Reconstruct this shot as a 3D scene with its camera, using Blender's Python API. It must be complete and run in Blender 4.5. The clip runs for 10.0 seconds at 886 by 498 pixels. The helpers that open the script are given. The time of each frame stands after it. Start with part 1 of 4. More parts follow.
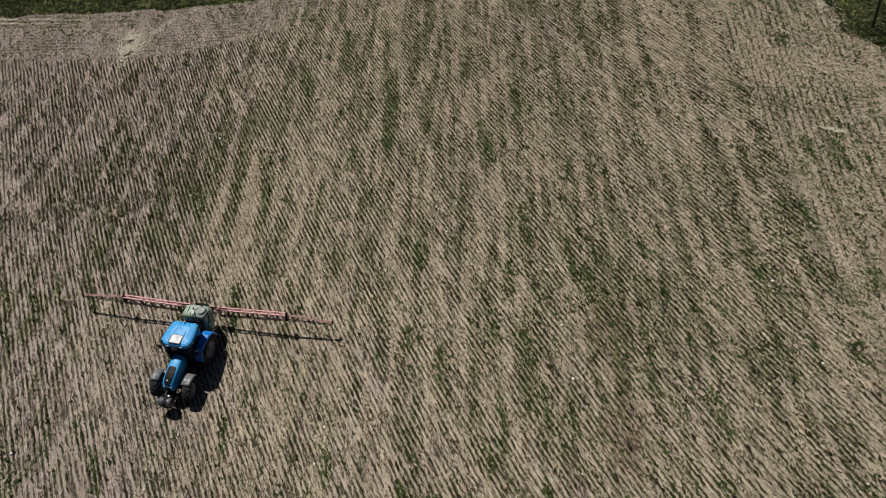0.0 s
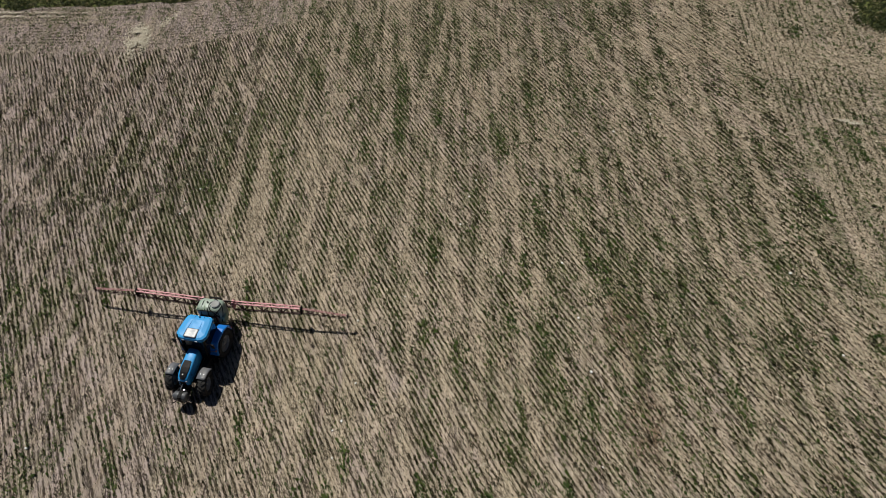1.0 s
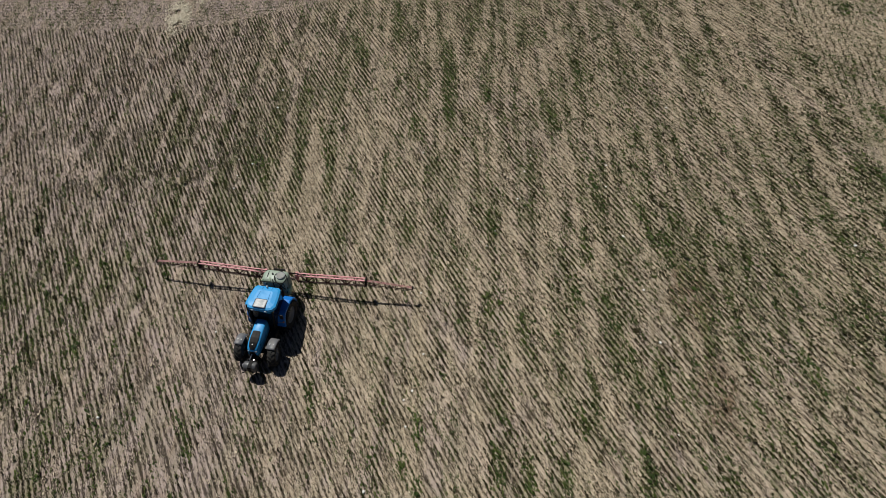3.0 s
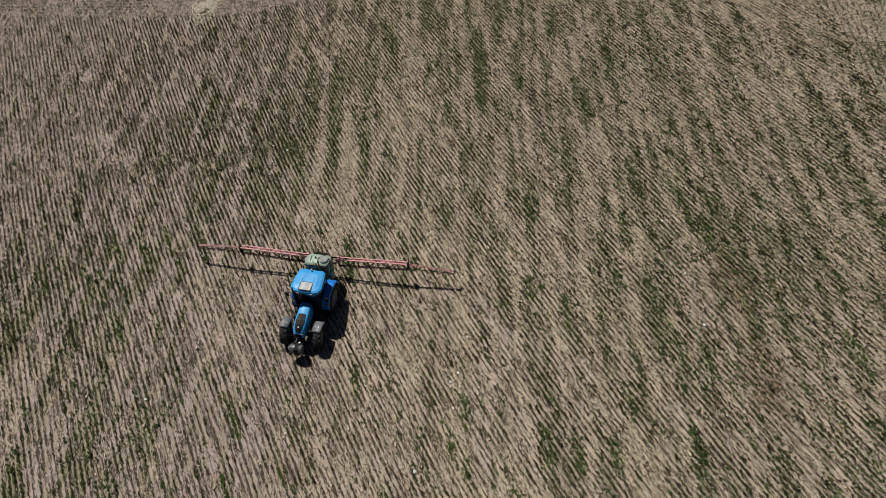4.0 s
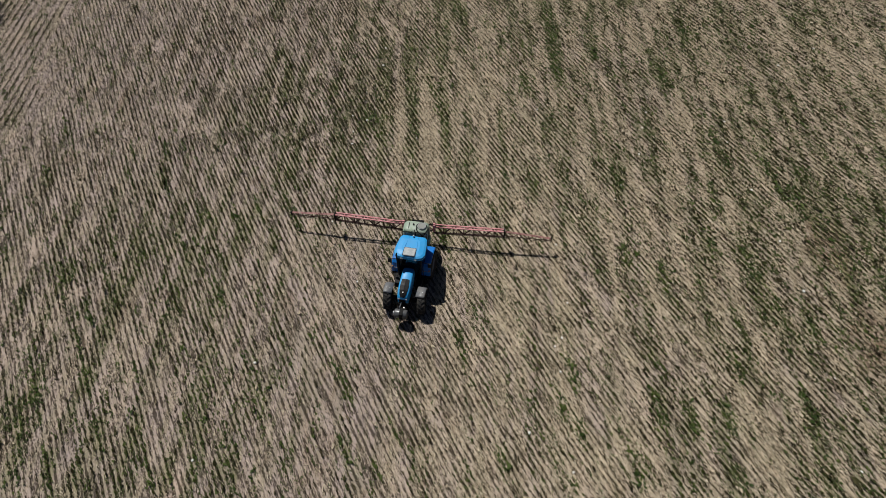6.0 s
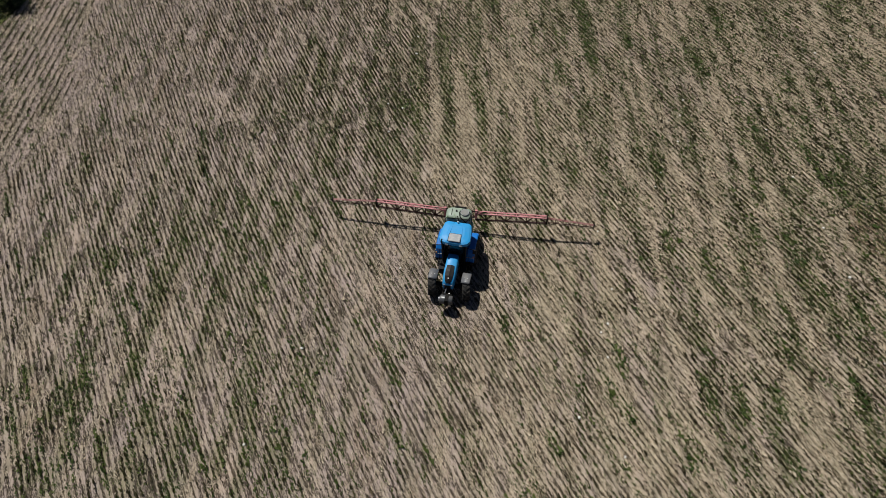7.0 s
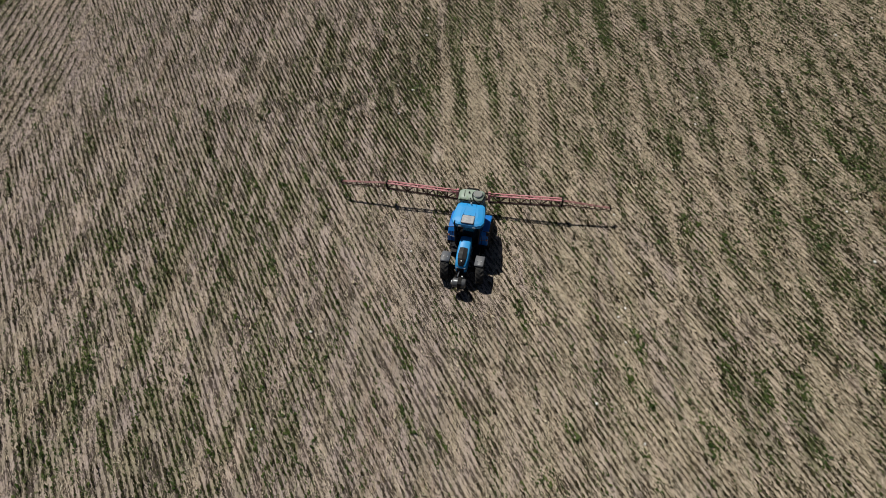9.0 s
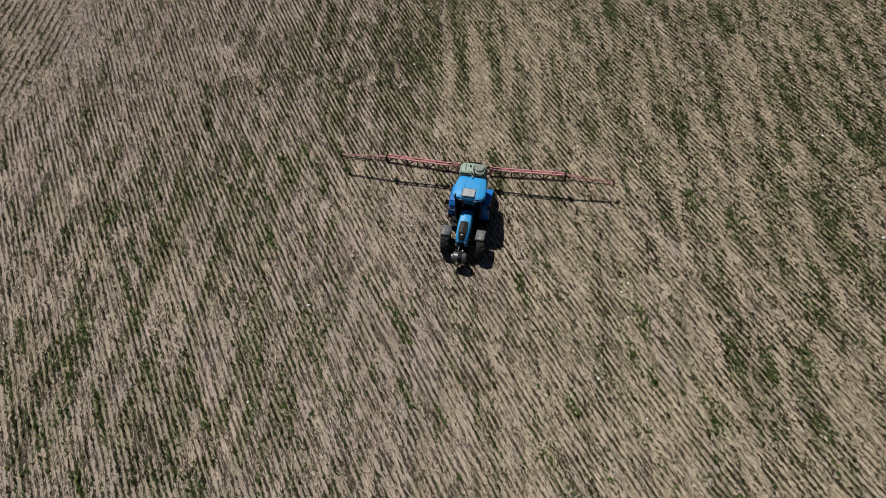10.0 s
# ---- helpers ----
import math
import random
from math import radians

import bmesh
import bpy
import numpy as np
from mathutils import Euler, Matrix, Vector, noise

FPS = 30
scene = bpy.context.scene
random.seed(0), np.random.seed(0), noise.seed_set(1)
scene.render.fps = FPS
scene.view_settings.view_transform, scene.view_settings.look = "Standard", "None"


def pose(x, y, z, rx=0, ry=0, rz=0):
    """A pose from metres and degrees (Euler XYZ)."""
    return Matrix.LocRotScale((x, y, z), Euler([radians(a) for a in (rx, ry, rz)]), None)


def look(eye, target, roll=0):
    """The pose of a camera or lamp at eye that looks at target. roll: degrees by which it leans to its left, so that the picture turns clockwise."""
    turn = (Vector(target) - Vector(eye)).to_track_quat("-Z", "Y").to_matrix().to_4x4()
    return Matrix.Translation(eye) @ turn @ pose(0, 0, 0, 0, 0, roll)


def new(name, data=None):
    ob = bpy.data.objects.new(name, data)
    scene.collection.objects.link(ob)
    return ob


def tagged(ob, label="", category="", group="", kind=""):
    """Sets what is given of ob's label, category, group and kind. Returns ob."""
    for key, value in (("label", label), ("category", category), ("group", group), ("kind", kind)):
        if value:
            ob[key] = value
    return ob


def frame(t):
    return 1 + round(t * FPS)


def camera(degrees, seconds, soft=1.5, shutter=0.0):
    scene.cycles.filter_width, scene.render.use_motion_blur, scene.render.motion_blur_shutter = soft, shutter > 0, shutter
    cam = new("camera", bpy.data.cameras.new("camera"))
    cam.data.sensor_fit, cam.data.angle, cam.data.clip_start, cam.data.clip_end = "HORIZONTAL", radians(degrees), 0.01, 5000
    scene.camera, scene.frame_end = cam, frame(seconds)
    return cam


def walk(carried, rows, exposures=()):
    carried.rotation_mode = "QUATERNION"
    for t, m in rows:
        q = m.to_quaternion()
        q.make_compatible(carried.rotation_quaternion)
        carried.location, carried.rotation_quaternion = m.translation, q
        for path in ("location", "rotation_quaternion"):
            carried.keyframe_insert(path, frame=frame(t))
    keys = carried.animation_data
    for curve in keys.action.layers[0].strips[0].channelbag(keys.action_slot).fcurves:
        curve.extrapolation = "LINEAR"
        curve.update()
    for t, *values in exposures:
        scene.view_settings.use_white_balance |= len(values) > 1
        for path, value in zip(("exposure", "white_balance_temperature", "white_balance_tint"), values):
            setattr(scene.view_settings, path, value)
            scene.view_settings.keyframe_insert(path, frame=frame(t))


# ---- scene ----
# Field coordinates: x across the slope, y up the view, z off the field's mean plane. SLOPE tips that plane into the world.
SLOPE = Matrix.Rotation(radians(-7.5), 4, "Y")

cam = camera(64.4, 10.0, soft=0.85)
PATH = [
    (0, (8.116, -26.821, 35.05), (8.103, -25.495, 33.552), -7.5),
    (0.5, (7.64, -26.69, 34.921), (7.63, -25.369, 33.419), -7.5),
    (1, (6.984, -26.686, 34.795), (6.977, -25.369, 33.29), -7.4),
    (1.5, (6.165, -26.738, 34.661), (6.16, -25.425, 33.152), -7.4),
    (2, (5.132, -26.865, 34.541), (5.129, -25.557, 33.028), -7.2),
    (2.5, (3.985, -27.024, 34.459), (3.984, -25.721, 32.942), -7.1),
    (4, (0.025, -27.615, 34.234), (0.03, -26.325, 32.705), -6.9),
    (4.5, (-1.452, -27.789, 34.242), (-1.444, -26.506, 32.707), -6.8),
    (5, (-2.983, -27.835, 34.299), (-2.973, -26.564, 32.755), -6.6),
    (5.5, (-4.51, -27.89, 34.313), (-4.498, -26.629, 32.761), -6.5),
    (7, (-8.634, -28.195, 34.098), (-8.632, -26.95, 32.533), -6.8),
    (7.5, (-9.08, -28.023, 33.921), (-9.077, -26.78, 32.354), -6.8),
    (8, (-9.231, -27.892, 33.641), (-9.23, -26.65, 32.073), -6.7),
    (8.5, (-9.274, -27.954, 33.274), (-9.276, -26.711, 31.707), -6.7),
    (9, (-9.324, -28.086, 32.781), (-9.329, -26.848, 31.21), -6.8),
    (9.5, (-9.32, -28.231, 32.228), (-9.329, -27.004, 30.649), -6.8),
    (10, (-9.252, -28.407, 31.767), (-9.27, -27.192, 30.179), -7.0),
]
walk(cam, [(t, SLOPE @ look(eye, target, roll)) for t, eye, target, roll in PATH])

# ---- light ----
SUN_FROM = Vector((-0.42, 0.50, 1.0)).normalized()
EXPOSURE = -0.46
world = bpy.data.worlds.new("sky")
scene.world = world
world.use_nodes = True
wn = world.node_tree.nodes
wn.clear()
sky = wn.new("ShaderNodeTexSky")
sky.sky_type, sky.sun_disc = "NISHITA", False
sky.air_density, sky.dust_density = 0.45, 0.2  # a clear, deep-blue summer sky
sky.sun_elevation = math.asin(SUN_FROM.z)
sky.sun_rotation = math.atan2(SUN_FROM.x, SUN_FROM.y)
back, out = wn.new("ShaderNodeBackground"), wn.new("ShaderNodeOutputWorld")
back.inputs[1].default_value = 0.05
world.node_tree.links.new(sky.outputs[0], back.inputs[0])
world.node_tree.links.new(back.outputs[0], out.inputs[0])
sun = new("sun", bpy.data.lights.new("sun", "SUN"))
sun.data.energy, sun.data.angle, sun.data.color = 5.0, radians(0.53), (1.0, 0.975, 0.90)
sun.matrix_world = look((SUN_FROM * 200)[:], (0, 0, 0))
scene.view_settings.exposure = EXPOSURE


# ---- materials ----
class Nodes:
    """A short way to write a node material."""

    def __init__(self, name):
        self.mat = bpy.data.materials.new(name)
        self.mat.use_nodes = True
        self.tree = self.mat.node_tree
        self.bsdf = self.tree.nodes["Principled BSDF"]

    def put(self, node, socket, value):
        if isinstance(value, bpy.types.NodeSocket):
            self.tree.links.new(value, node.inputs[socket])
        elif value is not None:
            if isinstance(value, (tuple, list)) and len(value) == 3 and node.inputs[socket].type == "RGBA":
                value = (*value, 1.0)
            node.inputs[socket].default_value = value

    def coord(self, which="Object"):
        return self.tree.nodes.new("ShaderNodeTexCoord").outputs[which]

    def mapped(self, vector, turn=0.0, scale=(1, 1, 1)):
        n = self.tree.nodes.new("ShaderNodeMapping")
        self.put(n, "Vector", vector)
        n.inputs["Rotation"].default_value = (0, 0, turn)
        n.inputs["Scale"].default_value = scale
        return n.outputs[0]

    def noise(self, scale, detail=3.0, rough=0.55, vector=None, warp=0.0):
        n = self.tree.nodes.new("ShaderNodeTexNoise")
        self.put(n, "Vector", vector if vector is not None else self.coord())
        n.inputs["Scale"].default_value, n.inputs["Detail"].default_value = scale, detail
        n.inputs["Roughness"].default_value, n.inputs["Distortion"].default_value = rough, warp
        return n.outputs["Fac"]

    def ramp(self, fac, stops):
        n = self.tree.nodes.new("ShaderNodeValToRGB")
        self.put(n, "Fac", fac)
        while len(n.color_ramp.elements) < len(stops):
            n.color_ramp.elements.new(0.5)
        for e, (at, col) in zip(n.color_ramp.elements, stops):
            e.position = at
            e.color = (*col, 1.0) if isinstance(col, tuple) else (col, col, col, 1.0)
        return n.outputs[0]

    def mix(self, fac, a, b, blend="MIX"):
        n = self.tree.nodes.new("ShaderNodeMix")
        n.data_type, n.blend_type = "RGBA", blend
        self.put(n, 0, fac)
        self.put(n, 6, a)
        self.put(n, 7, b)
        return n.outputs[2]

    def math(self, op, a, b=0.0, clamp=False):
        n = self.tree.nodes.new("ShaderNodeMath")
        n.operation, n.use_clamp = op, clamp
        self.put(n, 0, a)
        self.put(n, 1, b)
        return n.outputs[0]

    def attribute(self, name):
        n = self.tree.nodes.new("ShaderNodeAttribute")
        n.attribute_name = name
        return n.outputs["Fac"]

    def stripes(self, vector, gap, waver=0.0):
        """Wavering stripes of that gap across x: 1 midway between the drilled rows, -1 on them."""
        n = self.tree.nodes.new("ShaderNodeSeparateXYZ")
        self.put(n, 0, vector)
        drift = self.math("MULTIPLY", self.math("SUBTRACT", self.noise(1.6, 3.0, 0.6, vector), 0.5), waver)
        return self.math("MULTIPLY", self.math("COSINE", self.math("MULTIPLY", self.math("ADD", n.outputs[0], drift), 2 * math.pi / gap)), -1.0)

    def island(self):
        return self.tree.nodes.new("ShaderNodeNewGeometry").outputs["Random Per Island"]

    def bump(self, height, strength=0.5, distance=0.02):
        n = self.tree.nodes.new("ShaderNodeBump")
        self.put(n, "Height", height)
        n.inputs["Strength"].default_value, n.inputs["Distance"].default_value = strength, distance
        self.tree.links.new(n.outputs[0], self.bsdf.inputs["Normal"])

    def done(self, color, rough=0.8, metal=0.0, **more):
        self.put(self.bsdf, "Base Color", color)
        self.put(self.bsdf, "Roughness", rough)
        self.put(self.bsdf, "Metallic", metal)
        for key, value in more.items():
            self.put(self.bsdf, key.replace("_", " "), value)
        return self.mat


def painted(name, color, rough=0.35, metal=0.0, dirt=0.35, dust=(0.30, 0.25, 0.20), coat=0.0, shine=0.5):
    """A painted or moulded surface with a thin uneven film of field dust."""
    n = Nodes(name)
    film = n.ramp(n.noise(3.0, 5.0, 0.65), [(0.42, 0.0), (0.75, 1.0)])
    fine = n.noise(45.0, 3.0)
    fac = n.math("MULTIPLY", film, dirt)
    col = n.mix(fac, n.mix(n.ramp(fine, [(0.3, 0.0), (0.7, 1.0)]), tuple(c * 0.9 for c in color), color), dust)
    n.bump(fine, 0.08, 0.004)
    return n.done(col, n.math("ADD", n.math("MULTIPLY", film, 0.25), rough), metal, Coat_Weight=coat, Specular_IOR_Level=shine)


# One blue paint twice: shaded tone for mudguards, sunlit tone for roof and bonnet.
SHADEBLUE = painted("shaded_blue", (0.008, 0.20, 0.68), 0.34, 0.0, 0.08, coat=0.1, shine=0.4)
LITBLUE = painted("sunlit_blue", (0.028, 0.37, 0.82), 0.42, 0.0, 0.10, shine=0.4)
BLACK = painted("black_plastic", (0.012, 0.012, 0.014), 0.45, 0.0, 0.06, shine=0.15)
RUBBER = painted("tyre_rubber", (0.030, 0.030, 0.031), 0.75, 0.0, 0.5, (0.13, 0.115, 0.095), shine=0.2)
GREY = painted("grey_mudguard", (0.15, 0.155, 0.17), 0.42, 0.0, 0.25)
RIM = painted("rim_grey", (0.24, 0.26, 0.30), 0.45, 0.3, 0.5)
IRON = painted("dark_iron", (0.010, 0.010, 0.011), 0.6, 0.0, 0.08, shine=0.12)
LIDGREY = painted("grey_lid_plastic", (0.26, 0.27, 0.26), 0.5, 0.0, 0.3)
DRUM = painted("dark_grey_drum_paint", (0.11, 0.115, 0.125), 0.35, 0.2, 0.25, shine=0.5)
STEEL = painted("bright_steel", (0.55, 0.56, 0.58), 0.3, 0.9, 0.15)
RED = painted("red_boom_paint", (0.70, 0.25, 0.28), 0.42, 0.0, 0.45, (0.62, 0.42, 0.41))
PALERED = painted("faded_red_paint", (0.42, 0.17, 0.17), 0.5, 0.0, 0.6, (0.42, 0.30, 0.27))
# Dark red of the frames; on the boom's underside it paints in shade.
DARKRED = painted("dark_red_and_shade", (0.06, 0.012, 0.014), 0.5, 0.0, 0.2)
TANK = painted("green_tank_plastic", (0.33, 0.42, 0.34), 0.42, 0.0, 0.4, (0.42, 0.42, 0.37))
RECESS_SHADE = painted("recess_shade_green", (0.05, 0.10, 0.06), 0.5, 0.0, 0.2)
PALEGREEN = painted("pale_green_plastic", (0.36, 0.50, 0.34), 0.45, 0.0, 0.2)
WHITE = painted("white_plastic", (0.78, 0.78, 0.76), 0.4, 0.0, 0.15)
AMBER = painted("amber_lens", (0.60, 0.22, 0.03), 0.25, 0.0, 0.1)
REDLENS = painted("red_lens", (0.45, 0.02, 0.02), 0.25, 0.0, 0.1)
SKYLIGHT = painted("dusty_skylight", (0.44, 0.46, 0.48), 0.18, 0.0, 0.6, (0.66, 0.64, 0.62), coat=0.5)
FABRIC = painted("seat_fabric", (0.035, 0.035, 0.045), 0.9, 0.0, 0.2)


def glass_material():
    n = Nodes("tinted_cab_glass")
    return n.done((0.020, 0.026, 0.034), 0.04, 0.0, Transmission_Weight=0.6, IOR=1.45)


GLASS = glass_material()


ROW_TURN, ROW_GAP, SIDE_GAP = radians(21), 0.272, 0.46
SWATH_TURN = radians(-6)  # the way of the last harvest, a little off the new rows


def ground_material():
    """Stubble field: mauve-grey soil under straw litter, with weeds; grass beyond the edge."""
    n = Nodes("stubble_ground")
    p = n.coord()
    along = n.mapped(p, -ROW_TURN, (1, 1, 1))
    streak = n.noise(1.0, 4.0, 0.65, n.mapped(along, 0, (6.5, 0.55, 1)))
    fine = n.noise(6.5, 6.0, 0.75, n.mapped(along, 0, (1.6, 0.55, 1)), 0.7)
    grain = n.noise(6.0, 4.0, 0.72, n.mapped(along, 0, (1.5, 0.6, 1)), 1.2)
    meso = n.noise(0.9, 4.0, 0.6, p)
    speck = n.noise(13.0, 3.0, 0.7, n.mapped(along, 0, (1.3, 0.6, 1)), 0.5)
    # Shade in the straw's gaps and under the drilled rows is put into the colour.
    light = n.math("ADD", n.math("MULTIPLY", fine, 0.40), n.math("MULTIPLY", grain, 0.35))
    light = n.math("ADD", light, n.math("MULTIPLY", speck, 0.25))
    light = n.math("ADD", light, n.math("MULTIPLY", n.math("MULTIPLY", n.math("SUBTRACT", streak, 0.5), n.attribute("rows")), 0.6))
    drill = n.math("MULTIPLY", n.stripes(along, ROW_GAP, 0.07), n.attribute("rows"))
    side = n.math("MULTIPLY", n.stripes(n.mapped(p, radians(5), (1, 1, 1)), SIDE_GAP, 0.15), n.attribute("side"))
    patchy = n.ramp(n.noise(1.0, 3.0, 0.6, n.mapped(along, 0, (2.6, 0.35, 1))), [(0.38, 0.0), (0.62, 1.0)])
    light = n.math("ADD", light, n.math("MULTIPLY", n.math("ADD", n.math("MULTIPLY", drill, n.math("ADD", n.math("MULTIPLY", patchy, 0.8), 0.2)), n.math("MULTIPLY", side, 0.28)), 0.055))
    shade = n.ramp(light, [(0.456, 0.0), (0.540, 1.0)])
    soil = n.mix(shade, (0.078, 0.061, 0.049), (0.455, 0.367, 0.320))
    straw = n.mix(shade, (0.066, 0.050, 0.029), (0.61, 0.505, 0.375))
    cover = n.math("ADD", n.attribute("straw"), n.math("MULTIPLY", n.math("SUBTRACT", meso, 0.5), 0.8))
    col = n.mix(n.ramp(cover, [(0.1, 0.0), (0.9, 1.0)]), soil, straw)
    mauve = n.math("MULTIPLY", n.attribute("bare"), n.ramp(meso, [(0.35, 0.25), (0.6, 0.85)]))
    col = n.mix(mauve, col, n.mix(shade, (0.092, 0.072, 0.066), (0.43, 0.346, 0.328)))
    swath = n.noise(1.0, 4.0, 0.62, n.mapped(n.mapped(p, -SWATH_TURN, (1, 1, 1)), 0, (2.3, 0.16, 1)))
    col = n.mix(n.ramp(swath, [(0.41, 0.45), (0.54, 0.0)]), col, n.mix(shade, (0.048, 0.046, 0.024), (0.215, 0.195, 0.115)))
    drawn = n.mapped(n.mapped(p, -SWATH_TURN, (1, 1, 1)), 0, (0.75, 0.28, 1))
    rosy = n.math("ADD", n.noise(1.0, 5.0, 0.65, drawn, 0.6), n.math("MULTIPLY", n.math("SUBTRACT", grain, 0.5), 0.35))
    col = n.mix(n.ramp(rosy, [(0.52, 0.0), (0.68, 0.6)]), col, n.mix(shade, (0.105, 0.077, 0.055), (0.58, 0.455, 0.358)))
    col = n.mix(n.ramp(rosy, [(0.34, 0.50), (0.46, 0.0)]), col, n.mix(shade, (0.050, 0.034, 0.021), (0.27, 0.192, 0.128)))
    rotted = n.math("MULTIPLY", n.attribute("rot"), n.ramp(meso, [(0.3, 0.2), (0.6, 0.85)]))
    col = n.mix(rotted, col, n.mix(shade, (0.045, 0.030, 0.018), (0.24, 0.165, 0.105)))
    weed = n.math("ADD", n.attribute("green"), n.math("MULTIPLY", n.math("SUBTRACT", fine, 0.55), 1.8))
    weed = n.math("ADD", weed, n.math("MULTIPLY", n.math("SUBTRACT", streak, 0.5), 0.9))
    col = n.mix(n.ramp(weed, [(0.2, 0.0), (0.8, 0.6)]), col, n.mix(shade, (0.044, 0.050, 0.018), (0.165, 0.170, 0.072)))
    turf = n.mix(n.ramp(fine, [(0.3, 0.0), (0.7, 1.0)]), (0.045, 0.062, 0.020), (0.165, 0.180, 0.056))
    turf = n.mix(n.ramp(meso, [(0.45, 0.0), (0.75, 0.6)]), turf, (0.11, 0.090, 0.042))
    meadow = n.math("ADD", n.attribute("grass"), n.math("MULTIPLY", n.math("SUBTRACT", fine, 0.5), 0.6))
    col = n.mix(n.ramp(meadow, [(0.4, 0.0), (0.6, 1.0)]), col, turf)
    height = n.math("ADD", n.math("MULTIPLY", fine, 1.2), n.math("MULTIPLY", grain, 0.5))
    n.bump(height, 0.7, 0.05)
    return n.done(col, 0.95, 0.0, Specular_IOR_Level=0.15)


def leaf_material(name, stops, rough=0.6, through_light=0.42):
    """Leaves or stalks whose colour differs from clump to clump."""
    n = Nodes(name)
    col = n.ramp(n.island(), stops)
    col = n.mix(n.ramp(n.noise(22.0, 3.0), [(0.35, 0.0), (0.7, 0.35)]), col, (0.03, 0.03, 0.015))
    # thin blades let some of the sun through
    glow, both = n.tree.nodes.new("ShaderNodeBsdfTranslucent"), n.tree.nodes.new("ShaderNodeMixShader")
    n.put(glow, "Color", col)
    n.put(both, 0, through_light)
    n.tree.links.new(n.bsdf.outputs[0], both.inputs[1])
    n.tree.links.new(glow.outputs[0], both.inputs[2])
    n.tree.links.new(both.outputs[0], n.tree.nodes["Material Output"].inputs[0])
    return n.done(col, rough, 0.0, Specular_IOR_Level=0.25)


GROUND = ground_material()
CROP = leaf_material("row_crop_leaves", [(0.0, (0.034, 0.030, 0.012)), (0.4, (0.056, 0.052, 0.020)), (0.75, (0.070, 0.085, 0.024)), (1.0, (0.15, 0.13, 0.065))], 0.6, 0.25)
STUBBLE = leaf_material("brown_stubble", [(0.0, (0.032, 0.027, 0.012)), (0.5, (0.056, 0.046, 0.022)), (0.85, (0.10, 0.083, 0.043)), (1.0, (0.26, 0.205, 0.13))], 0.6, 0.2)
WEED = leaf_material("weed_leaves", [(0.0, (0.043, 0.076, 0.018)), (0.5, (0.078, 0.127, 0.029)), (1.0, (0.162, 0.201, 0.058))])
STRAW = leaf_material("straw_litter", [(0.0, (0.26, 0.208, 0.140)), (0.4, (0.58, 0.485, 0.36)), (0.85, (0.77, 0.66, 0.51)), (1.0, (0.84, 0.75, 0.60))], 0.75, 0.08)
STALKS = leaf_material("tan_stalks", [(0.0, (0.30, 0.24, 0.165)), (0.5, (0.60, 0.50, 0.37)), (1.0, (0.78, 0.67, 0.51))], 0.75, 0.10)
BRIGHT_STRAW = leaf_material("cream_straw", [(0.0, (0.50, 0.43, 0.31)), (0.5, (0.76, 0.68, 0.53)), (1.0, (0.86, 0.79, 0.66))], 0.75, 0.05)
MEADOW = leaf_material("sunlit_meadow_grass", [(0.0, (0.034, 0.053, 0.019)), (0.5, (0.078, 0.099, 0.033)), (0.85, (0.155, 0.155, 0.056)), (1.0, (0.46, 0.39, 0.24))])
GRASS = leaf_material("meadow_grass", [(0.0, (0.026, 0.040, 0.014)), (0.55, (0.060, 0.078, 0.026)), (0.85, (0.12, 0.12, 0.042)), (1.0, (0.34, 0.28, 0.15))])
FOLIAGE = leaf_material("tree_leaves", [(0.0, (0.014, 0.026, 0.010)), (0.6, (0.028, 0.046, 0.016)), (1.0, (0.05, 0.07, 0.025))])


def rock_material():
    n = Nodes("white_stone")
    col = n.mix(n.noise(30.0, 4.0), (0.66, 0.65, 0.62), (0.86, 0.85, 0.83))
    n.bump(n.noise(60.0, 3.0), 0.4, 0.006)
    return n.done(col, 0.9)


def wood_material(name, dark, light):
    n = Nodes(name)
    grain = n.noise(6.0, 5.0, 0.6, n.mapped(n.coord(), 0, (6, 6, 0.5)))
    n.bump(grain, 0.6, 0.02)
    return n.done(n.mix(grain, dark, light), 0.9)


ROCK = rock_material()
BARK = wood_material("bark", (0.03, 0.024, 0.018), (0.10, 0.085, 0.065))
POLEWOOD = wood_material("weathered_pole_wood", (0.022, 0.019, 0.016), (0.075, 0.065, 0.055))


# ---- tools for shapes ----
def mesh_of(name, bm, material, smooth=False):
    me = bpy.data.meshes.new(name)
    bm.to_mesh(me)
    bm.free()
    me.materials.append(material)
    if smooth:
        me.polygons.foreach_set("use_smooth", [True] * len(me.polygons))
    return me


def part(name, bm, material, parent, label="", smooth=False):
    ob = new(name, mesh_of(name, bm, material, smooth))
    ob.parent = parent
    return tagged(ob, label)


def stand(ob, x, y, z=None, turn=0.0):
    """Put a top-level thing on the field, upright to its surface."""
    e = 0.5
    normal = Vector((lie(x - e, y) - lie(x + e, y), lie(x, y - e) - lie(x, y + e), 2 * e)).normalized()
    tip = Vector((0, 0, 1)).rotation_difference(normal).to_matrix().to_4x4()
    ob.matrix_world = SLOPE @ Matrix.Translation((x, y, lie(x, y) if z is None else z)) @ tip @ pose(0, 0, 0, 0, 0, turn)
    return ob


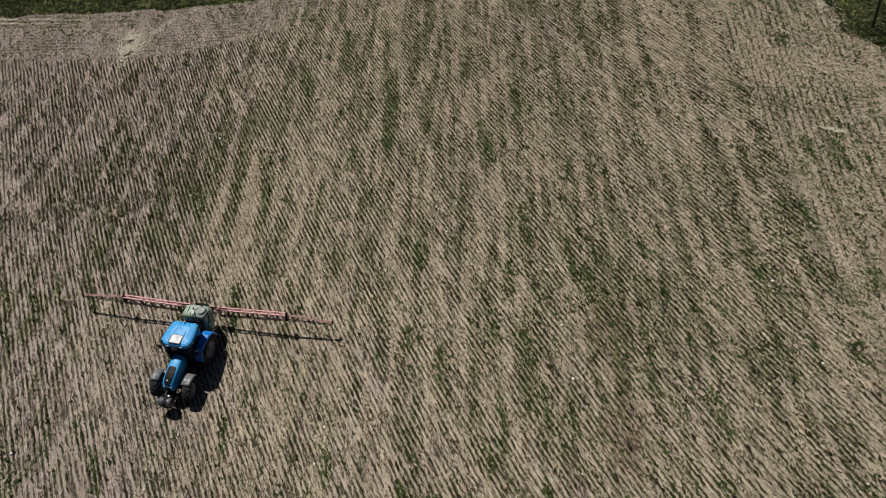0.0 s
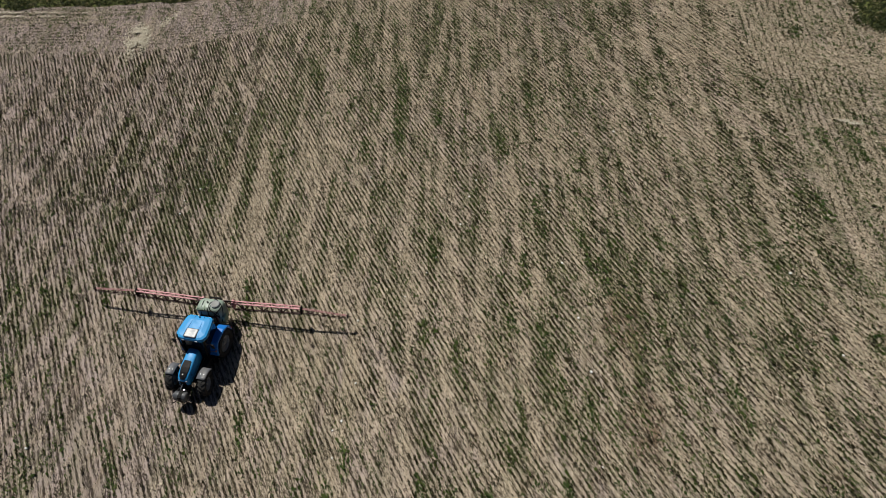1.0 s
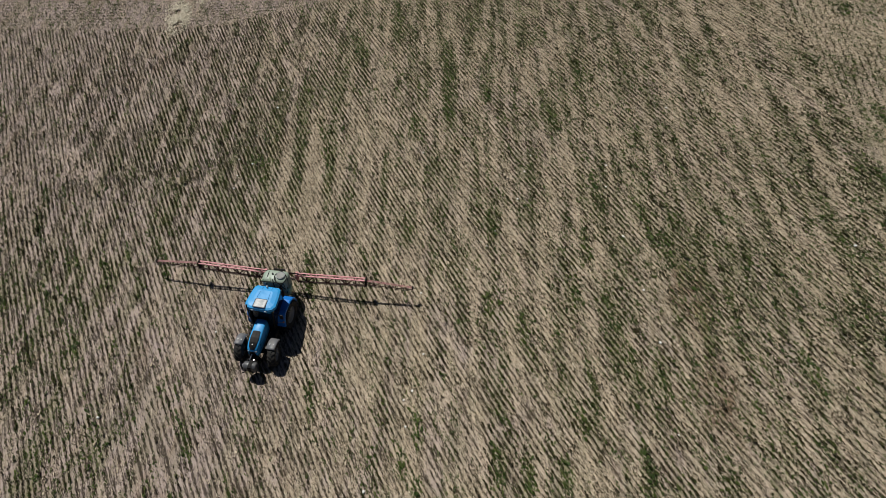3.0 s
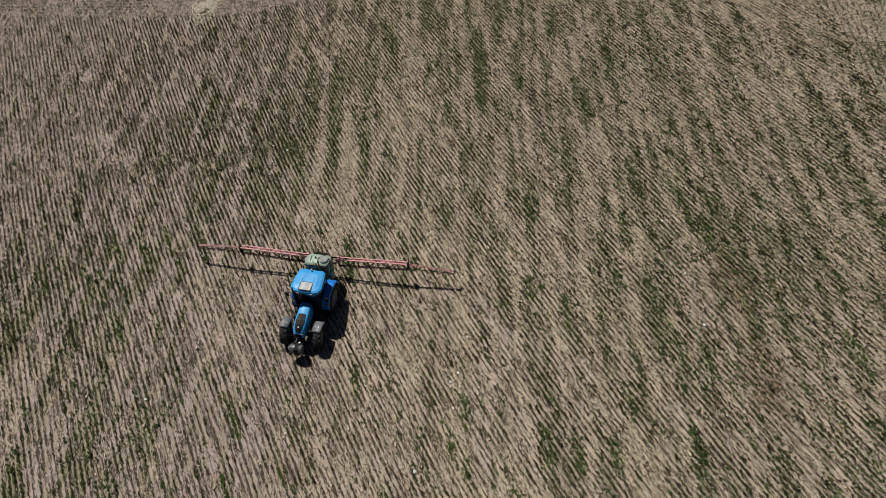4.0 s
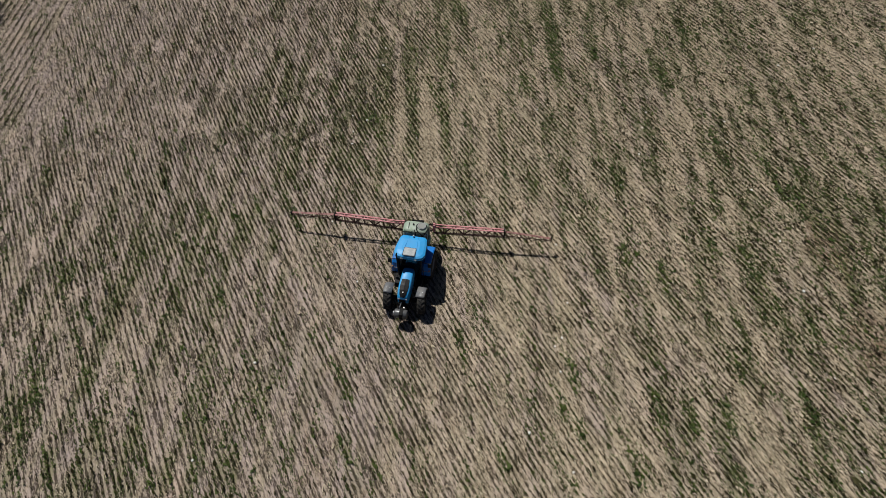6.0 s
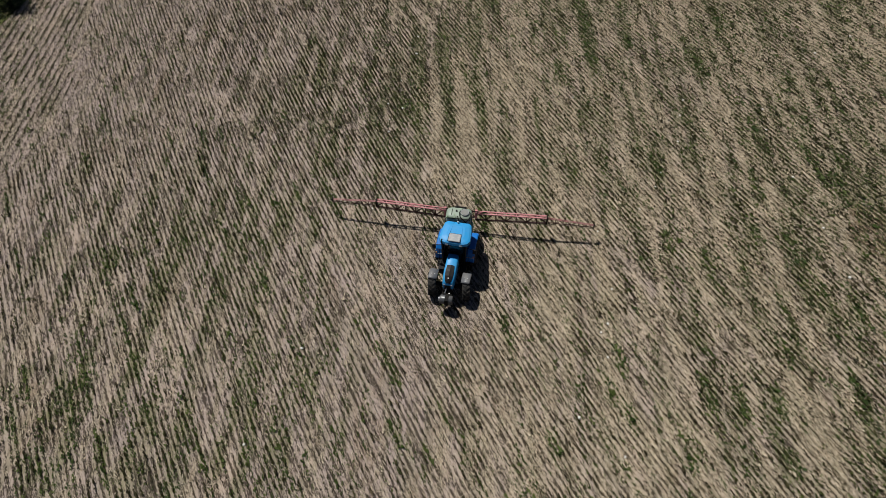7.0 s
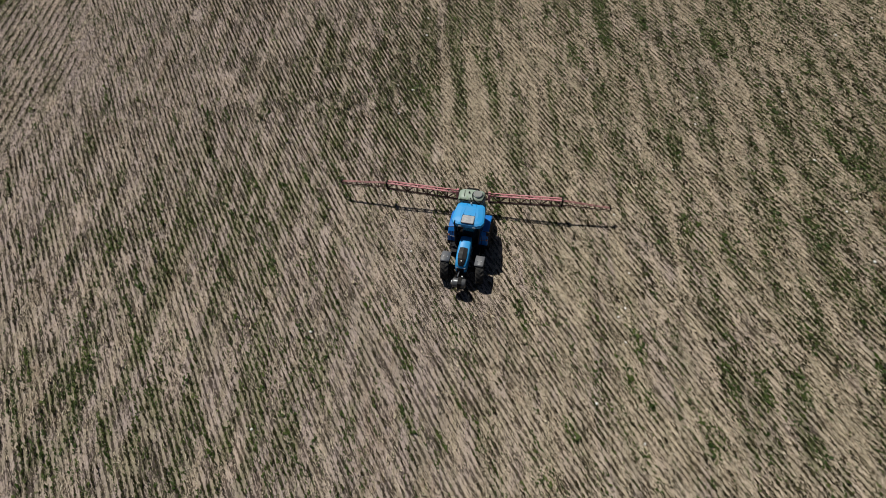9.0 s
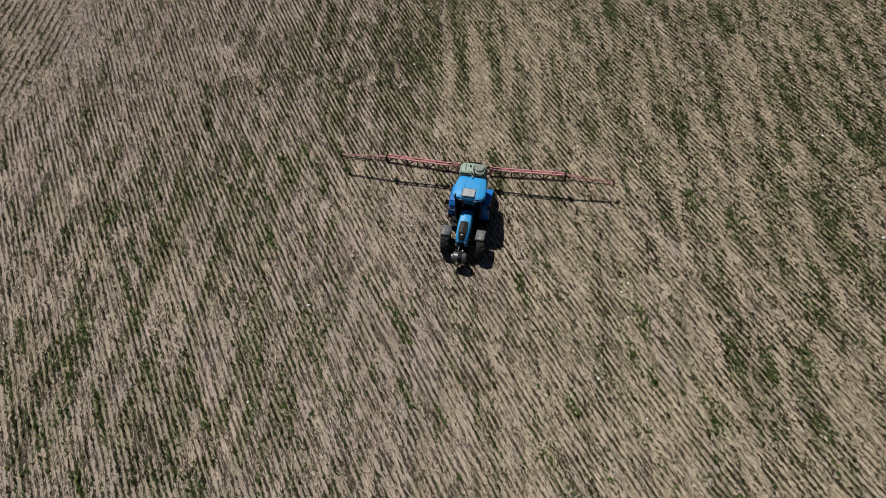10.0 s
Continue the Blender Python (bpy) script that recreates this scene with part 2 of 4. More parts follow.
def box(bm, x, y, z, sx, sy, sz, bevel=0.0, m=None):
    made = bmesh.ops.create_cube(bm, size=1.0)["verts"]
    bmesh.ops.scale(bm, vec=(sx, sy, sz), verts=made)
    if bevel:
        edges = list({e for v in made for e in v.link_edges})
        made = bmesh.ops.bevel(bm, geom=edges, offset=bevel, segments=2, affect="EDGES", profile=0.6)["verts"]
    if m is not None:
        bmesh.ops.transform(bm, matrix=m, verts=made)
    bmesh.ops.translate(bm, vec=(x, y, z), verts=made)
    return bm


def rod(bm, a, b, r, r2=None, sides=8):
    """A round bar from a to b."""
    a, b = Vector(a), Vector(b)
    d = b - a
    m = Matrix.Translation((a + b) / 2) @ d.to_track_quat("Z", "Y").to_matrix().to_4x4()
    bmesh.ops.create_cone(bm, cap_ends=True, segments=sides, radius1=r, radius2=r if r2 is None else r2, depth=d.length, matrix=m)
    return bm


def bar(bm, a, b, w, h=None):
    """A square bar from a to b."""
    a, b = Vector(a), Vector(b)
    d = b - a
    m = Matrix.Translation((a + b) / 2) @ d.to_track_quat("Z", "Y").to_matrix().to_4x4() @ Matrix.Diagonal((w, h or w, d.length, 1))
    bmesh.ops.create_cube(bm, size=1.0, matrix=m)
    return bm


def pipe(bm, points, r, sides=7):
    """A bent hose or tube through points."""
    pts = [Vector(p) for p in points]
    fine = []
    for i in range(len(pts) - 1):
        p0, p1, p2, p3 = pts[max(i - 1, 0)], pts[i], pts[i + 1], pts[min(i + 2, len(pts) - 1)]
        for k in range(5):
            t = k / 5
            fine.append(0.5 * (2 * p1 + (p2 - p0) * t + (2 * p0 - 5 * p1 + 4 * p2 - p3) * t * t + (3 * p1 - p0 - 3 * p2 + p3) * t ** 3))
    fine.append(pts[-1])
    rings = []
    for i, p in enumerate(fine):
        d = fine[min(i + 1, len(fine) - 1)] - fine[max(i - 1, 0)]
        q = d.to_track_quat("Z", "Y")
        rings.append([bm.verts.new(p + q @ Vector((r * math.cos(2 * math.pi * k / sides), r * math.sin(2 * math.pi * k / sides), 0))) for k in range(sides)])
    for a, b in zip(rings, rings[1:]):
        for k in range(sides):
            bm.faces.new((a[k], a[(k + 1) % sides], b[(k + 1) % sides], b[k]))
    bm.faces.new(rings[0][::-1])
    bm.faces.new(rings[-1])
    return bm


def loft(bm, rings, closed=True):
    """A skin through rings of equally many points; the two ends are closed."""
    rows = [[bm.verts.new(p) for p in ring] for ring in rings]
    count = len(rows[0])
    for a, b in zip(rows, rows[1:]):
        for k in range(count if closed else count - 1):
            bm.faces.new((a[k], a[(k + 1) % count], b[(k + 1) % count], b[k]))
    if closed:
        bm.faces.new(rows[0][::-1])
        bm.faces.new(rows[-1])
    bmesh.ops.recalc_face_normals(bm, faces=bm.faces)
    return bm


def spun(bm, profile, sides=40):
    """A body turned about the x axis from (x, radius) pairs, closed into a ring."""
    rows = []
    for k in range(sides):
        a = 2 * math.pi * k / sides
        rows.append([bm.verts.new((x, r * math.cos(a), r * math.sin(a))) for x, r in profile])
    for i in range(sides):
        a, b = rows[i], rows[(i + 1) % sides]
        for k in range(len(profile)):
            j = (k + 1) % len(profile)
            bm.faces.new((a[k], a[j], b[j], b[k]))
    bmesh.ops.recalc_face_normals(bm, faces=bm.faces)
    return bm


def rounded(w, d, corner, steps=4):
    """Outline of a rounded rectangle, w by d."""
    pts = []
    for cx, cy, a0 in ((w / 2, d / 2, 0), (-w / 2, d / 2, 90), (-w / 2, -d / 2, 180), (w / 2, -d / 2, 270)):
        for k in range(steps + 1):
            a = radians(a0 + 90 * k / steps)
            pts.append((cx - math.copysign(corner, cx) + corner * math.cos(a), cy - math.copysign(corner, cy) + corner * math.sin(a)))
    return pts


def lattice_noise(x, y, scale, seed, octaves=3):
    """Smooth value noise in 0..1 for arrays of places."""
    total, weight = 0.0, 0.0
    for o in range(octaves):
        u, v = x * scale * 2 ** o + 37.7 * o, y * scale * 2 ** o + 11.3 * o
        i, j = np.floor(u).astype(np.int64), np.floor(v).astype(np.int64)
        fu, fv = u - i, v - j
        fu, fv = fu * fu * (3 - 2 * fu), fv * fv * (3 - 2 * fv)

        def corner(a, b):
            n = (a * 374761393 + b * 668265263 + (seed + o) * 982451653) & 0x7FFFFFFF
            n = ((n ^ (n >> 13)) * 1274126177) & 0x7FFFFFFF
            return ((n ^ (n >> 16)) & 0xFFFF) / 65535.0

        val = (corner(i, j) * (1 - fu) + corner(i + 1, j) * fu) * (1 - fv) + (corner(i, j + 1) * (1 - fu) + corner(i + 1, j + 1) * fu) * fv
        total, weight = total + val * 0.5 ** o, weight + 0.5 ** o
    return total / weight


# ---- the lie of the land ----
def lie(x, y):
    """Height of the field over its mean plane: a shallow hollow that levels out far away."""
    xs, ys = np.clip(x, -70, 70), np.clip(y, -70, 80)
    return -0.206 - 0.0182 * xs + 0.0018 * ys + 0.00232 * xs * xs + 0.00043 * ys * ys


ALONG = (-math.sin(ROW_TURN), math.cos(ROW_TURN))
ACROSS = (math.cos(ROW_TURN), math.sin(ROW_TURN))

# Where single rows are overgrown with weeds: the middle of each run and half its length.
RUNS_WEST = [(-35.2, 4.0, 0.6), (-33.7, -0.6, 0.5), (-31.6, 7.9, 0.7), (-31.2, -10.2, 1.2), (-31.1, 11.8, 1.1), (-31.0, -8.6, 0.9), (-30.3, 4.2, 0.5), (-28.9, -14.0, 0.9),
             (-28.6, -9.5, 0.7), (-28.5, -7.7, 1.3), (-28.5, -0.8, 0.7), (-28.5, -11.0, 0.9), (-28.1, -0.2, 0.5), (-27.9, -9.6, 0.7), (-26.6, -16.2, 0.5), (-26.6, -13.0, 1.3),
             (-26.5, 9.7, 0.6), (-26.5, -3.5, 0.5), (-26.2, -7.0, 1.8), (-26.1, 7.5, 1.0), (-26.1, 1.3, 0.7), (-26.0, -1.0, 0.8), (-24.4, -11.2, 0.8), (-24.2, 10.0, 0.9),
             (-23.7, 6.7, 1.2), (-23.3, -7.6, 0.6), (-23.0, 10.0, 0.6), (-22.1, -2.6, 0.9), (-21.8, -12.7, 0.6), (-21.7, 0.7, 0.7), (-21.6, -13.3, 0.5)]
RUNS_MIDDLE = [(-21.5, 4.1, 0.9), (-20.5, 3.5, 0.8), (-19.7, 0.4, 0.9), (-19.5, -2.7, 0.9), (-18.9, 3.2, 0.5), (-17.5, 3.8, 0.8), (-15.7, 4.6, 2.4), (-15.3, 6.4, 0.5),
               (-12.3, -13.0, 0.5), (-12.3, -9.1, 1.2), (-10.6, 7.8, 0.6), (-10.4, -14.2, 0.3), (-10.0, 11.5, 1.6), (-9.5, 12.3, 1.6), (-9.5, -12.1, 0.5), (-5.9, 1.5, 1.8),
               (-5.6, -7.4, 0.9), (-5.4, 15.5, 1.2), (-4.8, 13.0, 1.6), (-4.2, -14.3, 0.4), (-2.1, 25.3, 1.6), (-0.7, -11.7, 0.5), (0.0, -13.3, 0.4), (0.2, -10.0, 0.8),
               (1.3, 28.3, 2.6), (1.9, 14.5, 1.0), (2.3, -15.8, 0.5), (4.2, -12.8, 0.5), (4.5, 16.5, 2.1), (4.9, 20.6, 2.6), (5.1, -2.6, 0.5)]
RUNS_EAST = [(5.2, 23.1, 2.0), (5.7, -13.4, 0.6), (6.1, 4.0, 0.6), (6.8, -4.9, 1.0), (7.0, -16.7, 0.5), (7.5, -13.5, 0.5), (7.7, 17.4, 0.6), (8.9, -10.8, 0.8),
             (9.9, -8.3, 0.6), (10.3, -2.5, 0.6), (11.6, -13.6, 0.6), (11.8, 1.0, 1.1), (12.0, 13.5, 1.0), (12.0, -3.5, 1.1), (12.0, -4.4, 0.8), (12.4, -8.0, 0.9),
             (13.5, 5.5, 1.4), (13.7, -9.0, 0.7), (15.1, 18.4, 1.1), (15.8, 2.3, 1.8), (17.6, 2.0, 0.6), (21.3, -9.8, 1.2), (26.3, -2.5, 1.1), (29.3, -8.3, 0.6),
             (30.6, 1.9, 0.8), (31.9, -3.7, 0.5), (33.1, 7.5, 1.0), (34.4, 1.5, 1.4), (34.8, 6.3, 1.4), (35.9, 20.4, 1.6), (11.5, -7.3, 0.9), (16.5, -0.1, 1.0)]
# Where straw lies thick, where the soil is bare, and where rotted straw stains it brown.
STRAWY = [(-17.7, -9.5), (-28.8, -4.3), (-28.8, -11.4), (-30.3, -11.0), (-18.4, -9.3), (-29.5, -1.8), (-6.2, -4.0), (0.9, -5.5), (12.3, -7.5), (15.8, -9.8), (8.3, -14.7),
          (-8.6, 12.5), (9.3, 2.2), (8.9, -1.4), (8.5, -4.6), (17.6, -8.3), (15.7, -6.5), (27.7, 19.8), (30.2, 20.4), (15.9, 14.3), (25.6, -9.8), (28.5, -1.1), (-6.3, 11.0), (5.4, 32.7)]
BARE = [(-29.9, 25.4), (-26.6, 23.9), (-31.5, 13.6), (-33.0, 16.8), (-15.8, -6.5), (-12.0, -11.3), (-25.2, -12.6), (-18.6, -13.2), (-11.5, -13.2), (-26.1, 18.1), (-22.1, 20.2),
        (19.4, 28.7), (-14.8, -5.9), (-7.8, -4.0), (9.7, 11.3), (-9.4, -2.2), (-24.5, 18.8), (-33.4, 1.2)]
ROTTED = [(16.7, -5.2), (16.5, -9.5), (16.6, -2.8), (17.3, -3.3), (16.0, -11.0)]


def blots(x, y, centres, long, wide):
    """Sum of drawn-out spots along the swaths."""
    total = np.zeros_like(x, dtype=float)
    for cx, cy in centres:
        u, v = swathed(x - cx, y - cy, 1, 1)
        total += np.exp(-(u / wide) ** 2 - (v / long) ** 2)
    return np.clip(total, 0, 1)


def overgrown(x, y):
    """1 on the weedy runs: along the rows in the west, along the swaths in the east."""
    total = np.zeros_like(x, dtype=float)
    for cx, cy, half in RUNS_WEST + RUNS_MIDDLE + RUNS_EAST:
        near = (np.abs(x - cx) < half + 2.5) & (np.abs(y - cy) < half + 2.5)
        turn = ROW_TURN * (1 - step(-12, -2, cx))
        c, s = math.cos(turn), math.sin(turn)
        u = cx * c + cy * s
        shift = (round(u / ROW_GAP) * ROW_GAP - u) if cx < -7 else 0.0
        dx, dy = x[near] - cx - shift * c, y[near] - cy - shift * s
        wide = 0.18 + 0.20 * step(-12, 0, cx) * (0.35 + 0.65 * step(8, 14, cy))
        total[near] += np.exp(-((dx * c + dy * s) / wide) ** 2 - ((dy * c - dx * s) / (half + 0.45)) ** 4)
    return np.clip(total * (0.45 + 0.9 * lattice_noise(x, y, 2.2, 57, 2)), 0, 1)


def step(a, b, v):
    t = np.clip((v - a) / (b - a), 0, 1)
    return t * t * (3 - 2 * t)


def top_edge(x):
    """Where the main rows end against the headland at the far side."""
    return 30.4 + 2.8 * step(-16, -5, x) + 4.5 * step(-5, 1, x) + 4 * step(1, 20, x)


def left_edge(y):
    return -34.3 - 2.2 * step(10, 4, y) + 0.6 * np.sin(y * 0.5) + 0.4 * np.sin(y * 1.7)


def right_edge(y):
    """Where the slanting rows end against the strip drilled along the meadow."""
    return 31.0 + 0.1 * np.clip(y - 5, -20, 20)


def meadow_mask(x, y):
    """1 on the grass beyond the field's edges."""
    right = step(-0.5, 0.7, x + 2.2 * (lattice_noise(x, y, 0.55, 93) - 0.5) - (40.0 + 0.5 * np.clip(19 - y, 0, 12)))
    far = step(-0.5, 0.7, y + 1.2 * (lattice_noise(x, y, 0.6, 95) - 0.5) - (37.4 + 0.07 * (x + 31) + 6 * step(-8, 4, x)))
    corner = step(-0.3, 0.5, -39.5 - 0.3 * np.clip(26 - y, 0, 20) - x)
    gap = np.exp(-((x - 40.0) / 0.7) ** 2 - ((y - 22.2) / 1.5) ** 2)
    return np.clip((right + far + corner) * (1 - gap), 0, 1)


def bare_soil(x, y):
    """How far the mauve soil shows: most in the upper west and on the headland."""
    return 0.45 * blots(x, y, BARE, 3.2, 1.5) + 0.80 * step(-1, -19, x) * (0.65 + 0.35 * step(-8, 7, y)) + 0.4 * step(0, 1.5, y - top_edge(x)) - 0.2 * step(18, 30, x)


def bands(x, y):
    """Uneven streaks along the swaths: above 0 overgrown, below 0 strewn with straw."""
    return lattice_noise(*swathed(x, y, 2.3, 0.2), 1.0, 3, 3) - 0.5


def covers(x, y):
    """Straw cover, weeds and grass at places of the field, each 0..1."""
    weeds = (0.8 + 0.1 * step(-12, 0, x)) * overgrown(x, y) + 2.0 * (bands(x, y) + 0.02) + 0.45 * (lattice_noise(x, y, 0.12, 9) - 0.45) + 0.6 * (lattice_noise(*swathed(x, y, 1.6, 0.9), 1.0, 13, 2) - 0.5)
    weeds = weeds + 0.05 + 0.16 * step(-18, 5, x) + 0.15 * step(3, 16, x) - 0.10 * step(2, 10, x) * step(-6, -11, y)
    lush = np.exp(-((x + 13) / 6.5) ** 2 - ((y - 12) / 9) ** 2)
    dry = step(1, -5, y) * step(9, -2, x) * step(-19, -11, x)
    weeds = weeds + 0.09 * step(-12, -20, x) * step(6, 0, y) + 0.25 * lush + 0.20 * np.exp(-((x - 5) / 9) ** 2 - ((y - 28) / 7) ** 2) - 0.28 * dry - 0.38 * step(-17, -25, x) * step(2, 9, y) - 0.22 * step(24, 30, x) - 0.45 * step(-0.5, 0.8, y - top_edge(x)) * step(-2, -8, x)
    bare = bare_soil(x, y)
    straw = 0.52 - 0.1 * lush - 0.05 * dry - 0.08 * step(-12, -18, x) * step(4, -4, y) + 0.5 * blots(x, y, STRAWY, 1.7, 0.55) - 0.5 * blots(x, y, ROTTED, 2.0, 0.9) - 0.75 * bare - 1.5 * bands(x, y) + 1.2 * (lattice_noise(*swathed(x, y, 2.0, 0.4), 1.0, 11) - 0.5)
    heap = np.exp(-((x + 18.2) / 2.0) ** 2 - ((y - 33.0) / 2.2) ** 2)
    lanes = wheel_lanes(x, y)
    return np.clip(straw + 0.45 * pale_band(x, y) + 1.1 * heap + 1.7 * lanes + 1.3 * pale_strips(x, y), 0, 1.6), np.clip(weeds - 0.35 * pale_band(x, y) + 1.1 * far_strips(x, y) - 0.9 * heap - 1.3 * lanes + 0.75 * lane_weeds(x, y), 0, 1), meadow_mask(x, y)


def wheel_lanes(x, y):
    """Two flattened tracks where wheels ran before."""
    mid = -6.7 + 0.075 * y
    wear = 0.65 + 0.7 * lattice_noise(x, y, 0.7, 51, 2)
    return (np.exp(-((x - mid) / 0.40) ** 2) + 0.6 * np.exp(-((x - mid + 2.15) / 0.34) ** 2)) * step(2.0, 4, y) * step(20, 14, y) * wear


def pale_band(x, y):
    """Thick pinkish straw across the upper corner by the meadow."""
    d = 0.546 * (x - 28) + 0.838 * (y - 20.9)
    return np.exp(-(d / 1.9) ** 2) * step(24, 29, x)


def pale_strips(x, y):
    """Straw left in thin lines along the far headland."""
    return sum(np.exp(-((y - at - 0.015 * (x + 25)) / 0.24) ** 2) for at in (35.2, 36.0, 36.75)) * step(-18, -23, x)


def far_strips(x, y):
    """Thin green strips along the far headland."""
    return sum(np.exp(-((y - at - 0.01 * (x + 25)) / 0.28) ** 2) for at in (35.6, 36.4, 37.2)) * step(-12, -17, x)


def lane_weeds(x, y):
    """Green strips left standing beside the tracks."""
    mid = -6.7 + 0.075 * y
    strips = sum(np.exp(-((x - mid - off) / 0.38) ** 2) for off in (1.3, -1.1, -3.3))
    return np.clip(strips, 0, 1) * step(2.5, 6, y) * step(26, 18, y)


def swathed(x, y, a, b):
    """Swath coordinates, scaled by a across and by b along the swaths."""
    c, s = math.cos(SWATH_TURN), math.sin(SWATH_TURN)
    return (x * c + y * s) * a, (y * c - x * s) * b


def turned(x, y, a, b):
    """Row coordinates, scaled by a across and by b along the rows."""
    return (x * ACROSS[0] + y * ACROSS[1]) * a, (x * ALONG[0] + y * ALONG[1]) * b


def make_ground():
    """One sheet, close-meshed where the camera flies and reaching the horizon."""
    near_x, near_y = np.arange(-52, 56.01, 0.4), np.arange(-30, 60.01, 0.4)
    far = np.array([3, 8, 16, 30, 60, 120, 260, 600, 1400, 2600.0])
    xs = np.concatenate([near_x[0] - far[::-1], near_x, near_x[-1] + far])
    ys = np.concatenate([near_y[0] - far[::-1], near_y, near_y[-1] + far])
    gx, gy = np.meshgrid(xs, ys)
    gx, gy = gx.ravel(), gy.ravel()
    gz = lie(gx, gy)
    # beyond the field the slope runs out to a level plain
    away = np.hypot(gx, gy - 10)
    level = -np.tan(radians(7.5)) * gx * step(70, 260, away) * (1 - np.clip(70 / np.maximum(away, 70), 0, 1))
    gz = gz + level
    nx, ny = len(xs), len(ys)
    i, j = np.meshgrid(np.arange(nx - 1), np.arange(ny - 1))
    a = (j * nx + i).ravel()
    faces = np.stack([a, a + 1, a + 1 + nx, a + nx], 1)
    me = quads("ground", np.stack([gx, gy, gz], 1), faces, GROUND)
    clear = 1.0 - 0.25 * step(-6, 10, gx)
    inside = clear * (1 - 0.5 * step(-18, -26, gx) * step(4, 10, gy)) * step(0, 0.6, top_edge(gx) - gy) * step(0, 0.6, gx - left_edge(gy)) * step(0, 0.6, right_edge(gy) - gx)
    inside = inside * (1 - 0.8 * np.clip(wheel_lanes(gx, gy), 0, 1))
    beside = step(0, 0.6, left_edge(gy) - gx) * (gx > -60)
    for name, values in zip(("straw", "green", "grass", "rows", "side", "rot", "bare"), (*covers(gx, gy), inside, beside, blots(gx, gy, ROTTED, 2.0, 0.9), np.clip(bare_soil(gx, gy), 0, 1))):
        me.attributes.new(name, "FLOAT", "POINT").data.foreach_set("value", values.astype(np.float32))
    me.polygons.foreach_set("use_smooth", np.ones(len(faces), dtype=bool))
    ob = new("ground", me)
    ob.matrix_world = SLOPE
    return tagged(ob, "sloping stubble field of tan straw and mauve soil in drilled rows", "field", kind="structure")


def quads(name, verts, faces, material):
    me = bpy.data.meshes.new(name)
    me.vertices.add(len(verts))
    me.vertices.foreach_set("co", np.ascontiguousarray(verts, dtype=np.float32).ravel())
    me.loops.add(len(faces) * 4)
    me.loops.foreach_set("vertex_index", np.ascontiguousarray(faces, dtype=np.int32).ravel())
    me.polygons.add(len(faces))
    me.polygons.foreach_set("loop_start", np.arange(0, len(faces) * 4, 4, dtype=np.int32))
    me.update(calc_edges=True)
    me.materials.append(material)
    return me


make_ground()
rng = np.random.default_rng(7)


def tufts(name, x, y, size, height, material, blades, label, category, spread=0.55, drawn=0.0):
    """Clumps of folded leaves standing at places on the field, as one stuff object; drawn: stretched along the rows."""
    n = len(x)
    base = lie(x, y)
    verts, count = [], 0
    root = []
    for b in range(blades):
        a = rng.uniform(0, 2 * math.pi, n)
        lean = rng.uniform(0.25, 1.0, n) * spread
        r, h = size * rng.uniform(0.7, 1.25, n), height * rng.uniform(0.6, 1.2, n)
        w = size * rng.uniform(0.22, 0.42, n)
        ca, sa = np.cos(a), np.sin(a)
        mid_r, tip_r = r * 0.55 * (0.6 + lean), r * (0.45 + lean)
        mid_h, tip_h = h * (0.85 - 0.25 * lean), h * (1.0 - 0.5 * lean)
        # a kite: root, two shoulders, tip; all blades meet at the root, so a clump is one island
        left = np.stack([x + ca * mid_r - sa * w, y + sa * mid_r + ca * w, base + mid_h], 1)
        right = np.stack([x + ca * mid_r + sa * w, y + sa * mid_r - ca * w, base + mid_h], 1)
        tip = np.stack([x + ca * tip_r, y + sa * tip_r, base + tip_h], 1)
        verts += [left, right, tip]
    verts = np.stack([np.stack([x, y, base - 0.01], 1)] + verts, 1)
    dx, dy = verts[:, :, 0] - x[:, None], verts[:, :, 1] - y[:, None]
    along, across = dx * ALONG[0] + dy * ALONG[1], dx * ACROSS[0] + dy * ACROSS[1]
    along, across = along * (1 + drawn), across * (1 - 0.35 * drawn)
    verts[:, :, 0] = x[:, None] + along * ALONG[0] + across * ACROSS[0]
    verts[:, :, 1] = y[:, None] + along * ALONG[1] + across * ACROSS[1]
    k = verts.shape[1]
    first = np.arange(n) * k
    faces = np.concatenate([np.stack([first, first + 2 + 3 * b, first + 3 + 3 * b, first + 1 + 3 * b], 1) for b in range(blades)])
    ob = new(name, quads(name, verts.reshape(-1, 3), faces, material))
    ob.matrix_world = SLOPE
    return tagged(ob, label, category, kind="stuff")


def bent(x, y):
    """How far the drilled rows swing aside in the upper west, where they run straighter up the field."""
    rise = np.clip(y - 7, 0, 30)
    return 0.062 * rise * rise / (rise + 3) * step(-5, -17, x)


